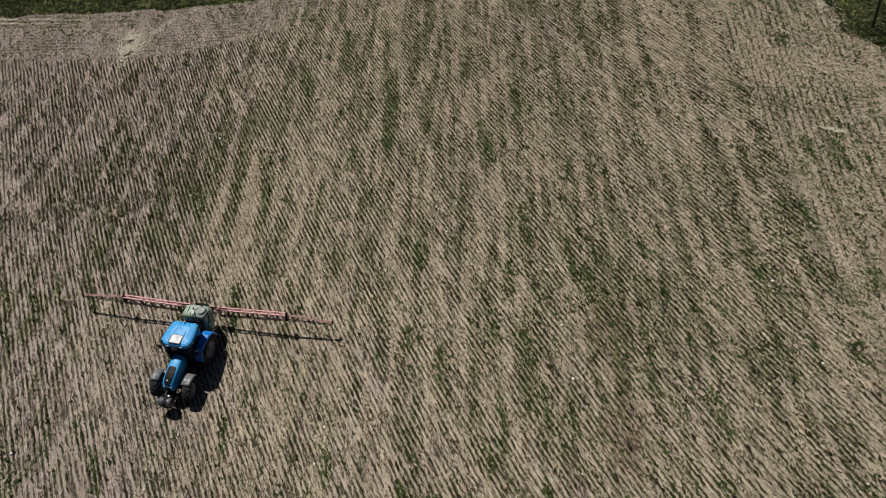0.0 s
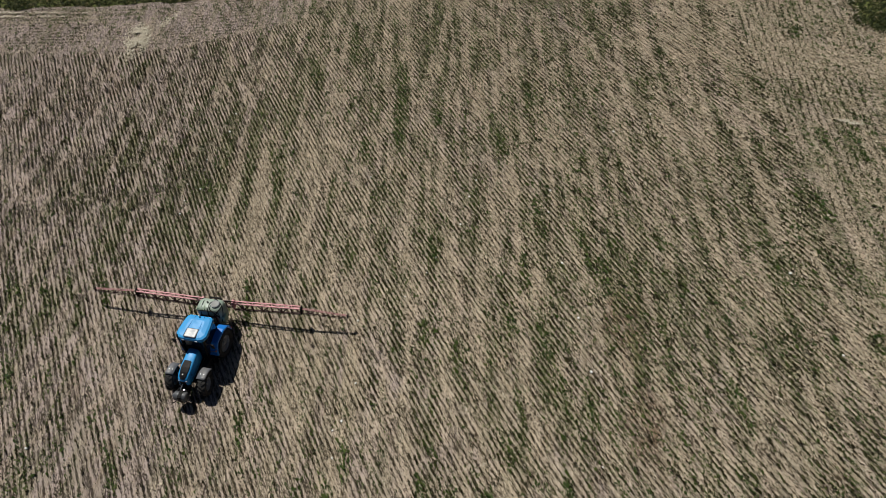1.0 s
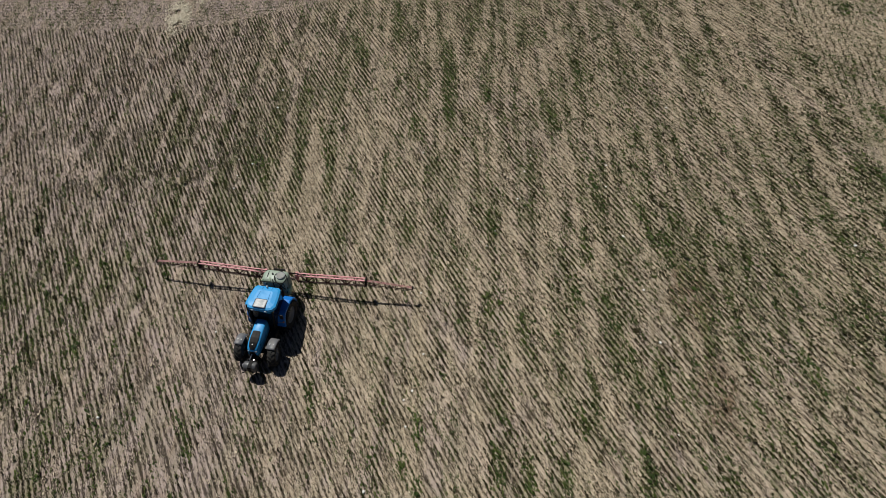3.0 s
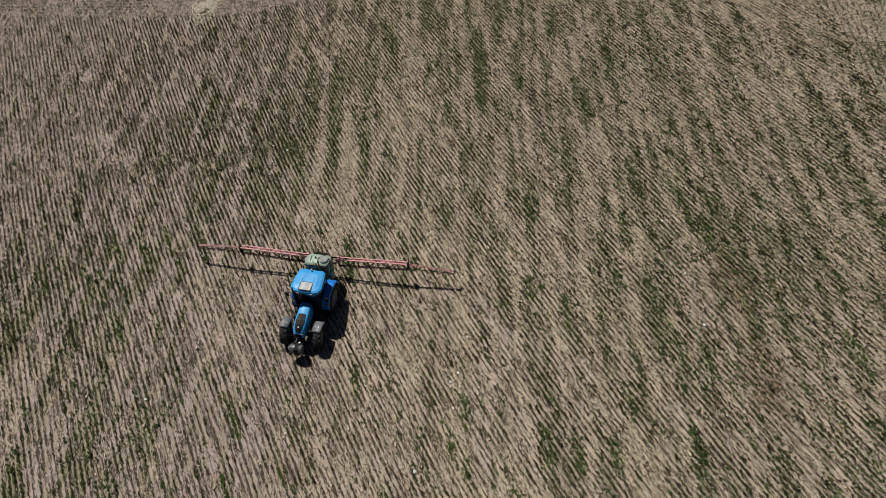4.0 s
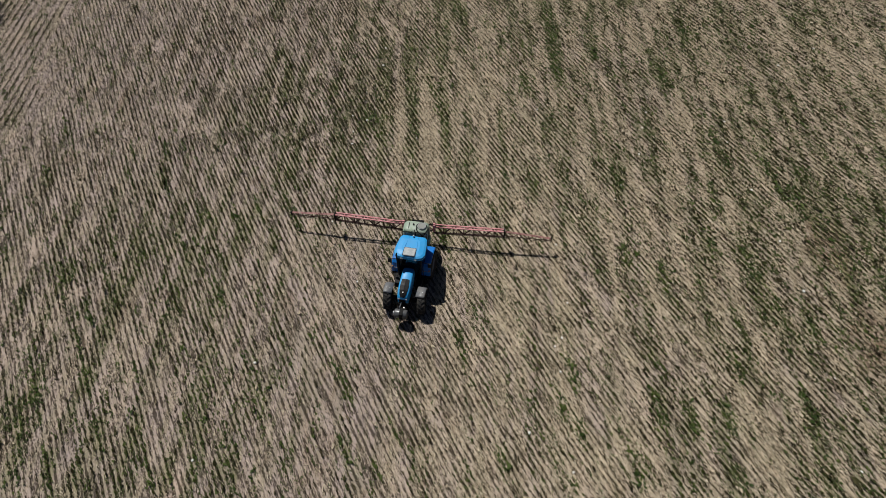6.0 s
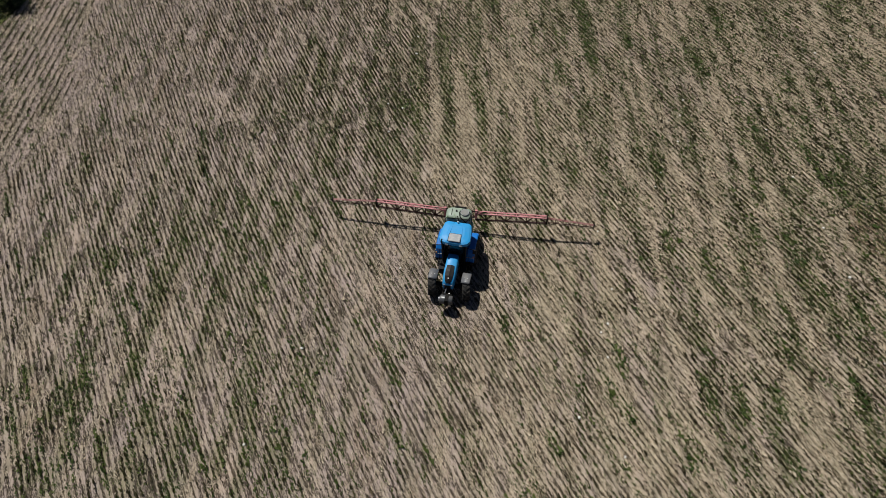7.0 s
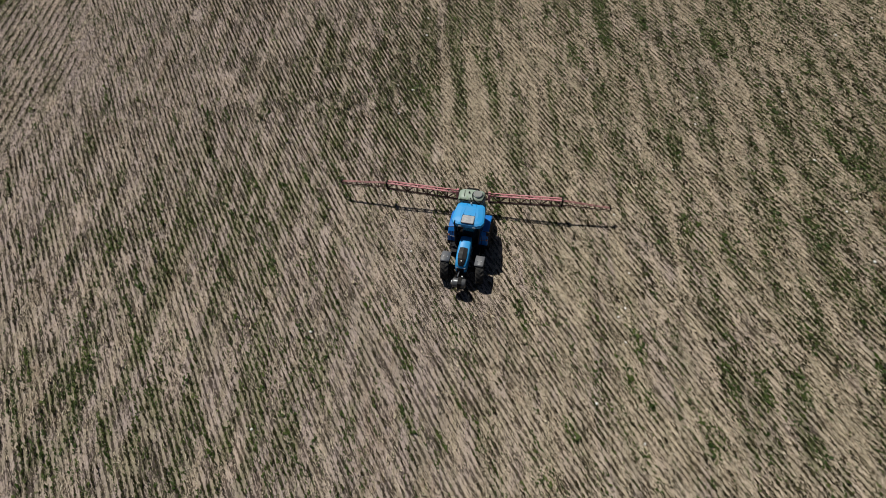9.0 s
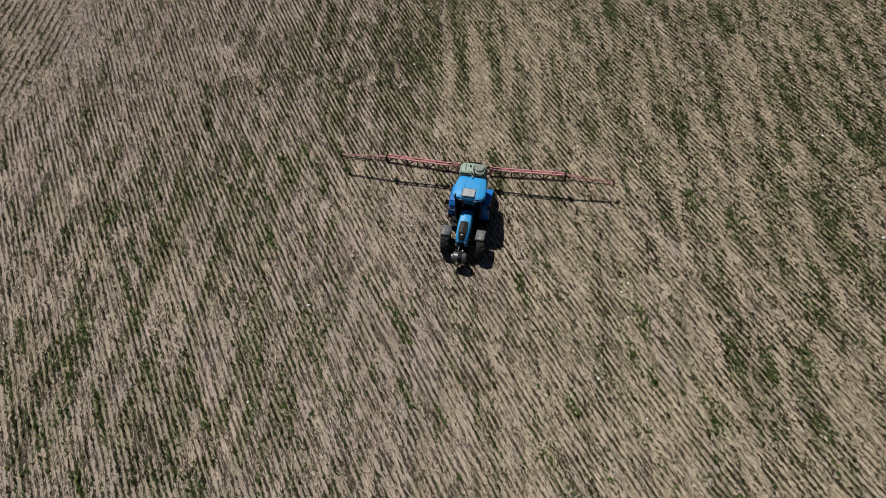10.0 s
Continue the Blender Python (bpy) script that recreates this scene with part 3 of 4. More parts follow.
def row_places(turn, gap, x0, x1, y0, y1, every):
    """Places along drilled rows inside a rectangle."""
    ax, ay = -math.sin(turn), math.cos(turn)
    cx, cy = math.cos(turn), math.sin(turn)
    reach = max(abs(x0), abs(x1)) + max(abs(y0), abs(y1))
    u = np.arange(-int(reach / gap), int(reach / gap)) * gap
    v = np.arange(-reach, reach, every)
    gu, gv = np.meshgrid(u, v)
    gu, gv = gu.ravel(), gv.ravel()
    gv = gv + rng.uniform(-0.4, 0.4, len(gv)) * every
    gu = gu + rng.normal(0, 1, len(gu)) * (0.018 + 0.012 * step(-10, 10, gu * cx + gv * ax)) + 0.05 * (lattice_noise(gu * 0, gv, 0.08, 21) - 0.5)
    x, y = gu * cx + gv * ax, gu * cy + gv * ay
    if turn == ROW_TURN:
        x = x + bent(x, y)
    # the growth thins out behind the flight line
    keep = (x > x0) & (x < x1) & (y > y0) & (y < y1) & (rng.uniform(0, 1, len(x)) < step(-34, -20, y))
    return x[keep], y[keep]


def uneven(n):
    """Sizes about 1 with a few clumps much larger than the rest."""
    return rng.uniform(0.6, 1.3, n) * np.where(rng.uniform(0, 1, n) < 0.10, 1.7, 1.0)


def make_rows():
    x, y = row_places(ROW_TURN, ROW_GAP, -40, 44, -34, 44, 0.105)
    main = (y < top_edge(x)) & (x > left_edge(y)) & (x < right_edge(y))
    x, y = x[main], y[main]
    _, weeds, _ = covers(x, y)
    life = 0.5 * lattice_noise(*turned(x, y, 3.2, 0.5), 1.0, 31, 2) + 0.55 * bands(x, y) + 0.25 + 0.2 * weeds - 0.06 * step(20, 30, x) + 0.13 * step(-4, -15, x) * step(0, 12, y) * step(-36, -27, x) - 0.08 * step(-2, -7, y) * step(-6, -13, x) - 0.07 * step(3, -4, y) * step(8, -2, x) * step(-22, -12, x)
    dash = lattice_noise(*turned(x, y, 1 / ROW_GAP, 2.0), 1.0, 35, 2)
    keep = rng.uniform(0, 1, len(x)) < (0.10 + 0.90 * step(0.36, 0.50, dash)) * (0.32 + 0.68 * step(0.34, 0.58, life)) * (1 - 0.9 * np.clip(wheel_lanes(x, y), 0, 1))
    x, y, life = x[keep], y[keep], life[keep]
    size = 0.078 * (0.5 + 0.9 * life) * (1 + 0.16 * step(-3, -12, x) * step(0, 10, y) * step(-33, -24, x) - 0.10 * step(-22, -28, x) * step(6, 12, y)) * uneven(len(x))
    _, weeds, _ = covers(x, y)
    fresh = weeds + rng.normal(0, 0.16, len(x)) > 0.32
    tufts("row_crop", x[fresh], y[fresh], size[fresh], size[fresh] * 1.3, CROP, 4, "dark olive seedlings in straight drilled rows", "crop", drawn=0.8)
    dry = ~fresh
    tufts("stubble", x[dry], y[dry], size[dry] * 0.95, size[dry] * 1.5, STUBBLE, 4, "brown cut stubble in straight drilled rows", "stubble", drawn=0.9)
    # headlands: rows along the far and the side edges
    x, y = row_places(radians(92), 0.45, -40, 44, 28, 46, 0.14)
    k = (y > top_edge(x) + 0.4) & (meadow_mask(x, y) < 0.5) & (rng.uniform(0, 1, len(x)) < 0.9 * step(0.42, 0.62, lattice_noise(x, y, 0.9, 41)))
    x2, y2 = row_places(radians(-5), SIDE_GAP, -46, -33, -34, 34, 0.09)
    k2 = (x2 < left_edge(y2) - 0.3) & (meadow_mask(x2, y2) < 0.5) & (y2 < top_edge(x2)) & (rng.uniform(0, 1, len(x2)) < 0.85 * step(0.2, 0.55, lattice_noise(x2, y2, 0.6, 43)))
    x3, y3 = row_places(radians(-11), 0.44, 29, 50, -34, 44, 0.12)
    k3 = (x3 > right_edge(y3)) & (meadow_mask(x3, y3) < 0.5) & (rng.uniform(0, 1, len(x3)) < 0.95 * step(0.25, 0.55, lattice_noise(x3 * 0.98 - y3 * 0.19, (y3 * 0.98 + x3 * 0.19) * 0.25, 0.9, 47)) * (1 - 0.6 * pale_band(x3, y3)))
    x, y = np.concatenate([x[k], x2[k2], x3[k3]]), np.concatenate([y[k], y2[k2], y3[k3]])
    size = 0.082 * rng.uniform(0.6, 1.5, len(x))
    tufts("headland_crop", x, y, size, size * 1.2, CROP, 4, "sparse dark seedlings along the field's headland", "crop")


def loosened(x, y, amount=0.25):
    """Outside the drilled rows, shift places at random."""
    out = (y > top_edge(x)) | (x < left_edge(y)) | (x > right_edge(y))
    return x + out * rng.normal(0, amount, len(x)), y + out * rng.normal(0, amount, len(x))


def make_stalks():
    """Tan stalks of the cut crop, standing in clumps beside the rows and throwing short shadows."""
    x, y = row_places(ROW_TURN, ROW_GAP, -42, 44, -34, 44, 0.15)
    off = (0.42 + 0.16 * rng.normal(0, 1, len(x))) * ROW_GAP
    x, y = loosened(x + off * ACROSS[0], y + off * ACROSS[1])
    straw, weeds, grass = covers(x, y)
    clump = lattice_noise(*turned(x, y, 1 / ROW_GAP, 2.6), 1.0, 37, 2)
    keep = (grass < 0.4) & (rng.uniform(0, 1, len(x)) < (0.20 + 0.70 * np.clip(straw, 0, 1)) * step(0.36, 0.54, clump + 0.25 * straw - 0.1))
    x, y = x[keep], y[keep]
    size = 0.078 * uneven(len(x))
    tufts("straw_stalks", x, y, size, size * 1.2, STALKS, 3, "tan cut straw stalks standing in clumps between the rows", "straw", 0.75, 0.9)


def make_weeds():
    """Green weeds that run along single rows and thicken in patches."""
    x, y = row_places(ROW_TURN, ROW_GAP, -42, 44, -34, 44, 0.075)
    k = (y < top_edge(x) + 8) & (meadow_mask(x, y) < 0.5)
    x, y = x[k] + rng.normal(0, 0.045, k.sum()), y[k] + rng.normal(0, 0.045, k.sum())
    x, y = loosened(x, y)
    _, weeds, _ = covers(x, y)
    u, v = turned(x, y, 1, 1)
    single = lattice_noise(u / ROW_GAP * 0.8, v * 0.28, 1.0, 71, 2)
    score = single + 0.6 * weeds + 0.8 * overgrown(x, y) + 0.55 * (lattice_noise(*swathed(x, y, 3.4, 0.12), 1.0, 77, 2) - 0.5) + 0.08 + 0.05 * step(2, 14, y) - 0.5 * np.clip(wheel_lanes(x, y), 0, 1)
    keep = rng.uniform(0, 1, len(x)) < step(0.62, 0.84, score + 0.07 * step(-4, 8, x)) * (0.55 + 0.45 * overgrown(x, y))
    x, y, w = x[keep], y[keep], np.clip(score[keep] - 0.5, 0, 0.6)
    size = 0.080 * (0.7 + 0.9 * w) * (1 + (0.15 + 0.15 * step(-12, 0, x)) * overgrown(x, y)) * uneven(len(x))
    tufts("weeds", x, y, size, size * 0.95, WEED, 3, "low green weeds in drawn-out patches along the rows", "weeds", 0.85, 0.5)


def make_straw():
    """Loose straw lying in wisps between the rows, and thick in the spilt heap."""
    n = 900000
    x, y = rng.uniform(-44, 44, n), rng.uniform(-34, 42, n)
    straw, _, grass = covers(x, y)
    keep = (rng.uniform(0, 1, n) < np.clip(straw, 0.20, 1) * step(-34, -20, y)) & (grass < 0.4)
    x, y, s = x[keep], y[keep], straw[keep]
    n = len(x)
    a = np.where(rng.uniform(0, 1, n) < 0.75, rng.normal(ROW_TURN + math.pi / 2, 0.25, n), rng.uniform(0, math.pi, n))
    length, width = rng.uniform(0.08, 0.28, n), rng.uniform(0.008, 0.023, n)
    z = lie(x, y) + rng.uniform(0.008, 0.045, n)
    dx, dy = np.cos(a) * length / 2, np.sin(a) * length / 2
    wx, wy = -np.sin(a) * width / 2, np.cos(a) * width / 2
    tilt, roll_ = rng.normal(0, 0.010, n) + 0.03 * (rng.uniform(0, 1, n) > 0.85), rng.normal(0, 0.006, n)
    v = np.stack([np.stack([x - dx - wx, y - dy - wy, z - tilt - roll_], 1), np.stack([x + dx - wx, y + dy - wy, z + tilt - roll_], 1),
                  np.stack([x + dx + wx, y + dy + wy, z + tilt + roll_], 1), np.stack([x - dx + wx, y - dy + wy, z - tilt + roll_], 1)], 1)
    ob = new("straw_litter", quads("straw_litter", v.reshape(-1, 3), np.arange(n * 4).reshape(-1, 4), STRAW))
    ob.matrix_world = SLOPE
    tagged(ob, "pale loose straw scattered between the rows", "straw", kind="stuff")


def make_spilt_straw(cx, cy, wide, long, turn, n, thin, label):
    """Bright straw dropped on the field, thick in the middle and thinning out."""
    u, v = rng.normal(0, wide, n), rng.normal(0, long, n)
    keep = lattice_noise(u + cx, v + cy, 1.1, 81) + rng.uniform(-0.12, 0.12, n) > thin
    u, v = u[keep], v[keep]
    x, y = cx + u * math.cos(turn) - v * math.sin(turn), cy + u * math.sin(turn) + v * math.cos(turn)
    n = len(x)
    a, length, width = rng.uniform(0, math.pi, n), rng.uniform(0.10, 0.30, n), rng.uniform(0.02, 0.06, n)
    z = lie(x, y) + rng.uniform(0.03, 0.16, n)
    dx, dy, wx, wy = np.cos(a) * length / 2, np.sin(a) * length / 2, -np.sin(a) * width / 2, np.cos(a) * width / 2
    tilt = rng.normal(0, 0.03, n)
    v = np.stack([np.stack([x + i * dx + j * wx, y + i * dy + j * wy, z + i * tilt], 1) for i, j in ((-1, -1), (1, -1), (1, 1), (-1, 1))], 1)
    ob = new("spilt_straw", quads("spilt_straw", v.reshape(-1, 3), np.arange(n * 4).reshape(-1, 4), BRIGHT_STRAW))
    ob.matrix_world = SLOPE
    tagged(ob, label, "straw", kind="stuff")


def make_grass():
    x = np.concatenate([rng.uniform(-38, 2, 14000), rng.uniform(38, 50, 12000), rng.uniform(-47, -38, 5000)])
    y = np.concatenate([rng.uniform(37, 47, 14000), rng.uniform(11, 30, 12000), rng.uniform(20, 38, 5000)])
    keep = meadow_mask(x, y) > 0.45
    x, y = x[keep], y[keep]
    edge = lattice_noise(x, y, 0.5, 61)
    size = (0.13 + 0.01 * (x > 30)) * (0.5 + edge) * rng.uniform(0.7, 1.4, len(x))
    for side, material, label in ((x > 0, MEADOW, "tall sunlit green meadow grass round the pole"), (x <= 0, GRASS, "rank dark green grass beyond the field's edge")):
        tufts("meadow_grass", x[side], y[side], size[side], size[side] * 1.1, material, 5, label, "grass", 0.8)


def make_dead_grass():
    """Bleached tufts where the meadow meets the plough."""
    n = 18000
    x, y = rng.uniform(36, 46, n), rng.uniform(8, 34, n)
    m = meadow_mask(x, y)
    keep = (m > 0.02) & (m < 0.95) & (lattice_noise(x, y, 0.8, 91) > 0.38)
    x, y = x[keep], y[keep]
    size = rng.uniform(0.05, 0.13, len(x))
    tufts("dead_grass", x, y, size, size * 1.7, STRAW, 4, "bleached dead grass along the meadow's edge", "grass", 0.6)


make_rows()
make_stalks()
make_dead_grass()
make_weeds()
make_straw()
make_spilt_straw(-18.4, 31.9, 0.42, 1.0, 0.0, 4600, 0.40, "cream-coloured spilt straw lying on the headland")
make_spilt_straw(-16.2, 34.9, 0.22, 1.0, -0.6, 120, 0.5, "thin trail of cream straw beside the spilt heap")
for at in (36.05, 36.7):
    make_spilt_straw(-29.0, at, 0.07, 3.2, radians(-88.5), 520, 0.50, "thin line of cream straw along the far headland")
make_spilt_straw(35.2, 8.7, 0.09, 0.42, 0.9, 110, 0.5, "small scatter of cream straw between the rows")
make_spilt_straw(40.3, 22.2, 0.30, 0.9, 0.15, 330, 0.42, "trodden dry grass in a gap of the meadow's edge")
make_grass()


# ---- the tractor: y forward from the rear axle, x to its right ----
def tyre_mesh(name, radius, width, rim_r, lugs):
    bm = bmesh.new()
    w, tread = width / 2, radius - 0.045
    spun(bm, [(-w * 0.62, rim_r), (-w * 0.95, rim_r + (tread - rim_r) * 0.35), (-w, rim_r + (tread - rim_r) * 0.65), (-w * 0.86, tread - 0.01),
              (0, tread + 0.012), (w * 0.86, tread - 0.01), (w, rim_r + (tread - rim_r) * 0.65), (w * 0.95, rim_r + (tread - rim_r) * 0.35), (w * 0.62, rim_r)], 48)
    for k in range(lugs):
        for side in (-1, 1):
            a = 2 * math.pi * (k + (0.5 if side > 0 else 0)) / lugs
            sweep = 0.20
            inner, outer = [], []
            for x, at in ((0.0, a - sweep), (side * w * 0.5, a - sweep * 0.35), (side * w * 1.0, a + sweep * 0.25)):
                drop = 0.0 if abs(x) < w * 0.9 else 0.025
                for half in (-0.028, 0.028):
                    inner.append((x, (tread - 0.03 - drop) * math.cos(at + half / radius), (tread - 0.03 - drop) * math.sin(at + half / radius)))
                    outer.append((x, (radius - drop) * math.cos(at + half * 0.8 / radius), (radius - drop) * math.sin(at + half * 0.8 / radius)))
            vi, vo = [bm.verts.new(p) for p in inner], [bm.verts.new(p) for p in outer]
            for s in (0, 2):
                bm.faces.new((vo[s], vo[s + 1], vo[s + 3], vo[s + 2]))
                bm.faces.new((vi[s], vo[s], vo[s + 2], vi[s + 2]))
                bm.faces.new((vi[s + 1], vi[s + 3], vo[s + 3], vo[s + 1]))
            bm.faces.new((vi[0], vi[1], vo[1], vo[0]))
            bm.faces.new((vi[4], vo[4], vo[5], vi[5]))
    return mesh_of(name, bm, RUBBER)


def rim_mesh(name, rim_r, width):
    bm = bmesh.new()
    w = width / 2 * 0.64
    spun(bm, [(-w, rim_r + 0.02), (-w, rim_r - 0.02), (-w * 0.5, rim_r - 0.07), (w * 0.5, rim_r - 0.07), (w, rim_r - 0.02), (w, rim_r + 0.02), (w * 0.4, rim_r - 0.03), (-w * 0.4, rim_r - 0.03)], 36)
    return mesh_of(name, bm, RIM, True)


def disc_mesh(name, rim_r, side):
    """Dished wheel centre with hub and bolts."""
    bm = bmesh.new()
    spun(bm, [(side * 0.02, 0.01), (side * 0.02, rim_r * 0.45), (side * 0.09, rim_r * 0.62), (side * 0.10, rim_r - 0.06), (side * 0.07, rim_r - 0.06), (side * 0.05, rim_r * 0.6), (-side * 0.02, rim_r * 0.4), (-side * 0.02, 0.01)], 32)
    spun(bm, [(side * 0.02, 0.005), (side * 0.02, rim_r * 0.3), (side * 0.13, rim_r * 0.24), (side * 0.15, 0.005)], 20)
    for k in range(8):
        a = 2 * math.pi * k / 8
        p = Vector((side * 0.02, rim_r * 0.38 * math.cos(a), rim_r * 0.38 * math.sin(a)))
        rod(bm, p, p + Vector((side * 0.035, 0, 0)), 0.017, sides=6)
    return mesh_of(name, bm, RIM)


def wheels(tractor):
    for kind, y, r, w, rim, lugs, track in (("rear", 0.0, 0.90, 0.56, 0.50, 20, 0.94), ("front", 2.68, 0.71, 0.46, 0.38, 18, 1.0)):
        tyre, ring = tyre_mesh("tyre", r, w, rim, lugs), rim_mesh("rim", rim, w)
        for side in (-1, 1):
            wheel = new("wheel", disc_mesh("wheel", rim, side))
            wheel.parent = tractor
            wheel.location = (side * track, y, r - 0.02)
            if kind == "front":
                wheel.rotation_euler = (0, 0, radians(9))
            tagged(wheel, "%s wheel with a grey disc and lugged tyre" % kind)
            for name, me in (("tyre", tyre), ("rim", ring)):
                ob = new(name, me)
                ob.parent = wheel


def fender(bm, side, y0, z0, r, a0, a1, x_in, x_out, lip, steps=12, thick=0.03):
    """A curved mudguard of real thickness over a wheel."""
    rings = []
    for k in range(steps + 1):
        a = radians(a0 + (a1 - a0) * k / steps)
        c = math.copysign(abs(math.cos(a)) ** 0.72, math.cos(a))
        s = math.sin(a) ** 0.72
        ring = []
        for x, dr in ((x_in, 0), (x_out - 0.05, 0), (x_out, -0.03), (x_out, -lip), (x_out - thick, -lip), (x_out - thick, -0.03 - thick), (x_in, -thick)):
            ring.append((side * x, y0 + (r + dr) * c, z0 + (r + dr) * s))
        rings.append(ring)
    return loft(bm, rings)


def rear_guard(bm, side):
    """Rear mudguard: a flat top, a steep front face and a turned-down outer lip."""
    profile = [(0.98, 1.00), (0.93, 1.32), (0.80, 1.64), (0.64, 1.82), (0.46, 1.875), (0.1, 1.885), (-0.35, 1.86), (-0.72, 1.68), (-0.94, 1.36), (-1.02, 1.05)]
    rings = []
    for y, z in profile:
        inward = Vector((0, y, z - 0.88)).normalized()
        p = Vector((0, y, z))
        ring = []
        for x, dr in ((0.62, 0), (1.10, 0), (1.16, -0.03), (1.16, -0.13), (1.13, -0.13), (1.13, -0.06), (0.62, -0.03)):
            ring.append(p + inward * dr + Vector((side * x, 0, 0)))
        rings.append(ring)
    return loft(bm, rings)


def make_tractor():
    t = new("tractor")
    b = bmesh.new
    # chassis and drive line
    bm = box(b(), 0, 0.1, 0.95, 0.62, 1.3, 0.6, 0.05)
    box(bm, 0, 1.5, 0.92, 0.46, 1.9, 0.5, 0.05)
    box(bm, 0, 2.75, 0.85, 0.42, 1.0, 0.36, 0.04)
    rod(bm, (-0.75, 0, 0.88), (0.75, 0, 0.88), 0.17, sides=14)
    part("chassis", bm, IRON, t, "dark cast gearbox and frame")
    bm = box(b(), 0, 2.58, 0.66, 1.35, 0.20, 0.20, 0.04)
    rod(bm, (-0.78, 2.58, 0.66), (0.78, 2.58, 0.66), 0.13, sides=12)
    part("front_axle", bm, IRON, t)
    # bonnet: sloping to the nose, with a rounded back
    rings = []
    for y, w, z1, z0, c in ((1.28, 0.62, 1.93, 1.05, 0.10), (1.7, 0.67, 1.90, 1.02, 0.10), (2.3, 0.70, 1.80, 0.98, 0.10), (2.75, 0.68, 1.68, 0.95, 0.10), (3.00, 0.62, 1.55, 0.93, 0.10), (3.13, 0.48, 1.38, 0.95, 0.09)):
        h = z1 - z0
        ring = [(-w / 2, y, z0), (-w / 2 - 0.02, y, z0 + h * 0.5), (-w / 2, y, z1 - c), (-w / 2 + c * 0.35, y, z1 - c * 0.35), (-w / 2 + c, y, z1 - 0.015), (0, y, z1 + 0.02)]
        rings.append(ring + [(-x, yy, z) for x, yy, z in ring[-2::-1]])
    hood = part("bonnet", loft(b(), rings), LITBLUE, t, "sloping blue bonnet", True)
    rings = []
    for y, w, z in ((2.04, 0.36, 1.852), (2.08, 0.44, 1.848), (2.45, 0.49, 1.79), (2.72, 0.46, 1.715), (2.95, 0.38, 1.61), (3.07, 0.24, 1.50)):
        rings.append([(-w / 2, y, z - 0.06), (-w / 2, y, z + 0.006), (0, y, z + 0.034), (w / 2, y, z + 0.006), (w / 2, y, z - 0.06)])
    part("bonnet_panel", loft(b(), rings), BLACK, hood, "black ventilated top panel")
    bm = b()
    bmesh.ops.create_uvsphere(bm, u_segments=14, v_segments=8, radius=0.045, matrix=pose(0, 2.86, 1.695) @ Matrix.Diagonal((1, 1, 0.5, 1)))
    part("emblem", bm, WHITE, hood, "small white badge")
    part("grille", box(b(), 0, 3.12, 1.16, 0.38, 0.06, 0.38, 0.02), BLACK, hood, "black front grille")
    for side in (-1, 1):
        part("headlight", box(b(), side * 0.20, 3.09, 1.34, 0.14, 0.07, 0.10, 0.02), SKYLIGHT, hood, "clear headlight")
        bm = b()
        for k in range(7):
            box(bm, side * 0.345, 2.0 + k * 0.11, 1.38 - k * 0.008, 0.02, 0.07, 0.34, 0.006)
        part("side_vent", bm, BLACK, hood, "black side louvres")
    # cab: floor, posts, panes, seat and wheel
    cab = part("cab_floor", box(b(), 0, 0.52, 1.12, 1.30, 1.50, 0.14, 0.03), BLACK, t, "black cab floor")
    feet = [(0.62, 1.22, 0.70, 1.05), (0.72, 0.55, 0.80, 0.52), (0.66, -0.28, 0.74, -0.36)]
    for side in (-1, 1):
        for xb, yb, xt, yt in feet:
            part("pillar", bar(b(), (side * xb, yb, 1.15), (side * xt, yt, 2.72), 0.075), BLACK, cab)
    panes = [("windscreen", [(-0.60, 1.25, 1.25), (0.60, 1.25, 1.25), (0.68, 1.07, 2.68), (-0.68, 1.07, 2.68)]),
             ("rear_window", [(0.62, -0.31, 1.35), (-0.62, -0.31, 1.35), (-0.70, -0.38, 2.68), (0.70, -0.38, 2.68)])]
    for side in (-1, 1):
        panes.append(("door_window", [(side * 0.66, 1.17, 1.2), (side * 0.75, 0.58, 1.2), (side * 0.82, 0.54, 2.68), (side * 0.73, 1.02, 2.68)]))
        panes.append(("side_window", [(side * 0.75, 0.50, 1.6), (side * 0.69, -0.24, 1.6), (side * 0.76, -0.33, 2.68), (side * 0.82, 0.48, 2.68)]))
    for name, pts in panes:
        normal = (Vector(pts[1]) - Vector(pts[0])).cross(Vector(pts[3]) - Vector(pts[0])).normalized() * 0.012
        bm = loft(b(), [[Vector(p) for p in pts], [Vector(p) + normal for p in pts]])
        part(name, bm, GLASS, cab, "dark tinted cab pane")
    bm = box(b(), 0, 0.15, 1.48, 0.52, 0.52, 0.16, 0.05)
    box(bm, 0, -0.12, 1.85, 0.50, 0.14, 0.70, 0.05)
    part("seat", bm, FABRIC, cab, "dark driver's seat")
    bm = b()
    for k in range(24):
        a, c = 2 * math.pi * k / 24, 2 * math.pi * (k + 1) / 24
        rod(bm, (0.2 * math.cos(a), 0.82 + 0.18 * math.sin(a), 1.88 + 0.09 * math.sin(a)), (0.2 * math.cos(c), 0.82 + 0.18 * math.sin(c), 1.88 + 0.09 * math.sin(c)), 0.016, sides=6)
    rod(bm, (0, 0.82, 1.88), (0, 1.05, 1.35), 0.035)
    part("steering_wheel", bm, BLACK, cab)
    part("dashboard", box(b(), 0, 1.08, 1.42, 0.45, 0.24, 0.40, 0.05), BLACK, cab)
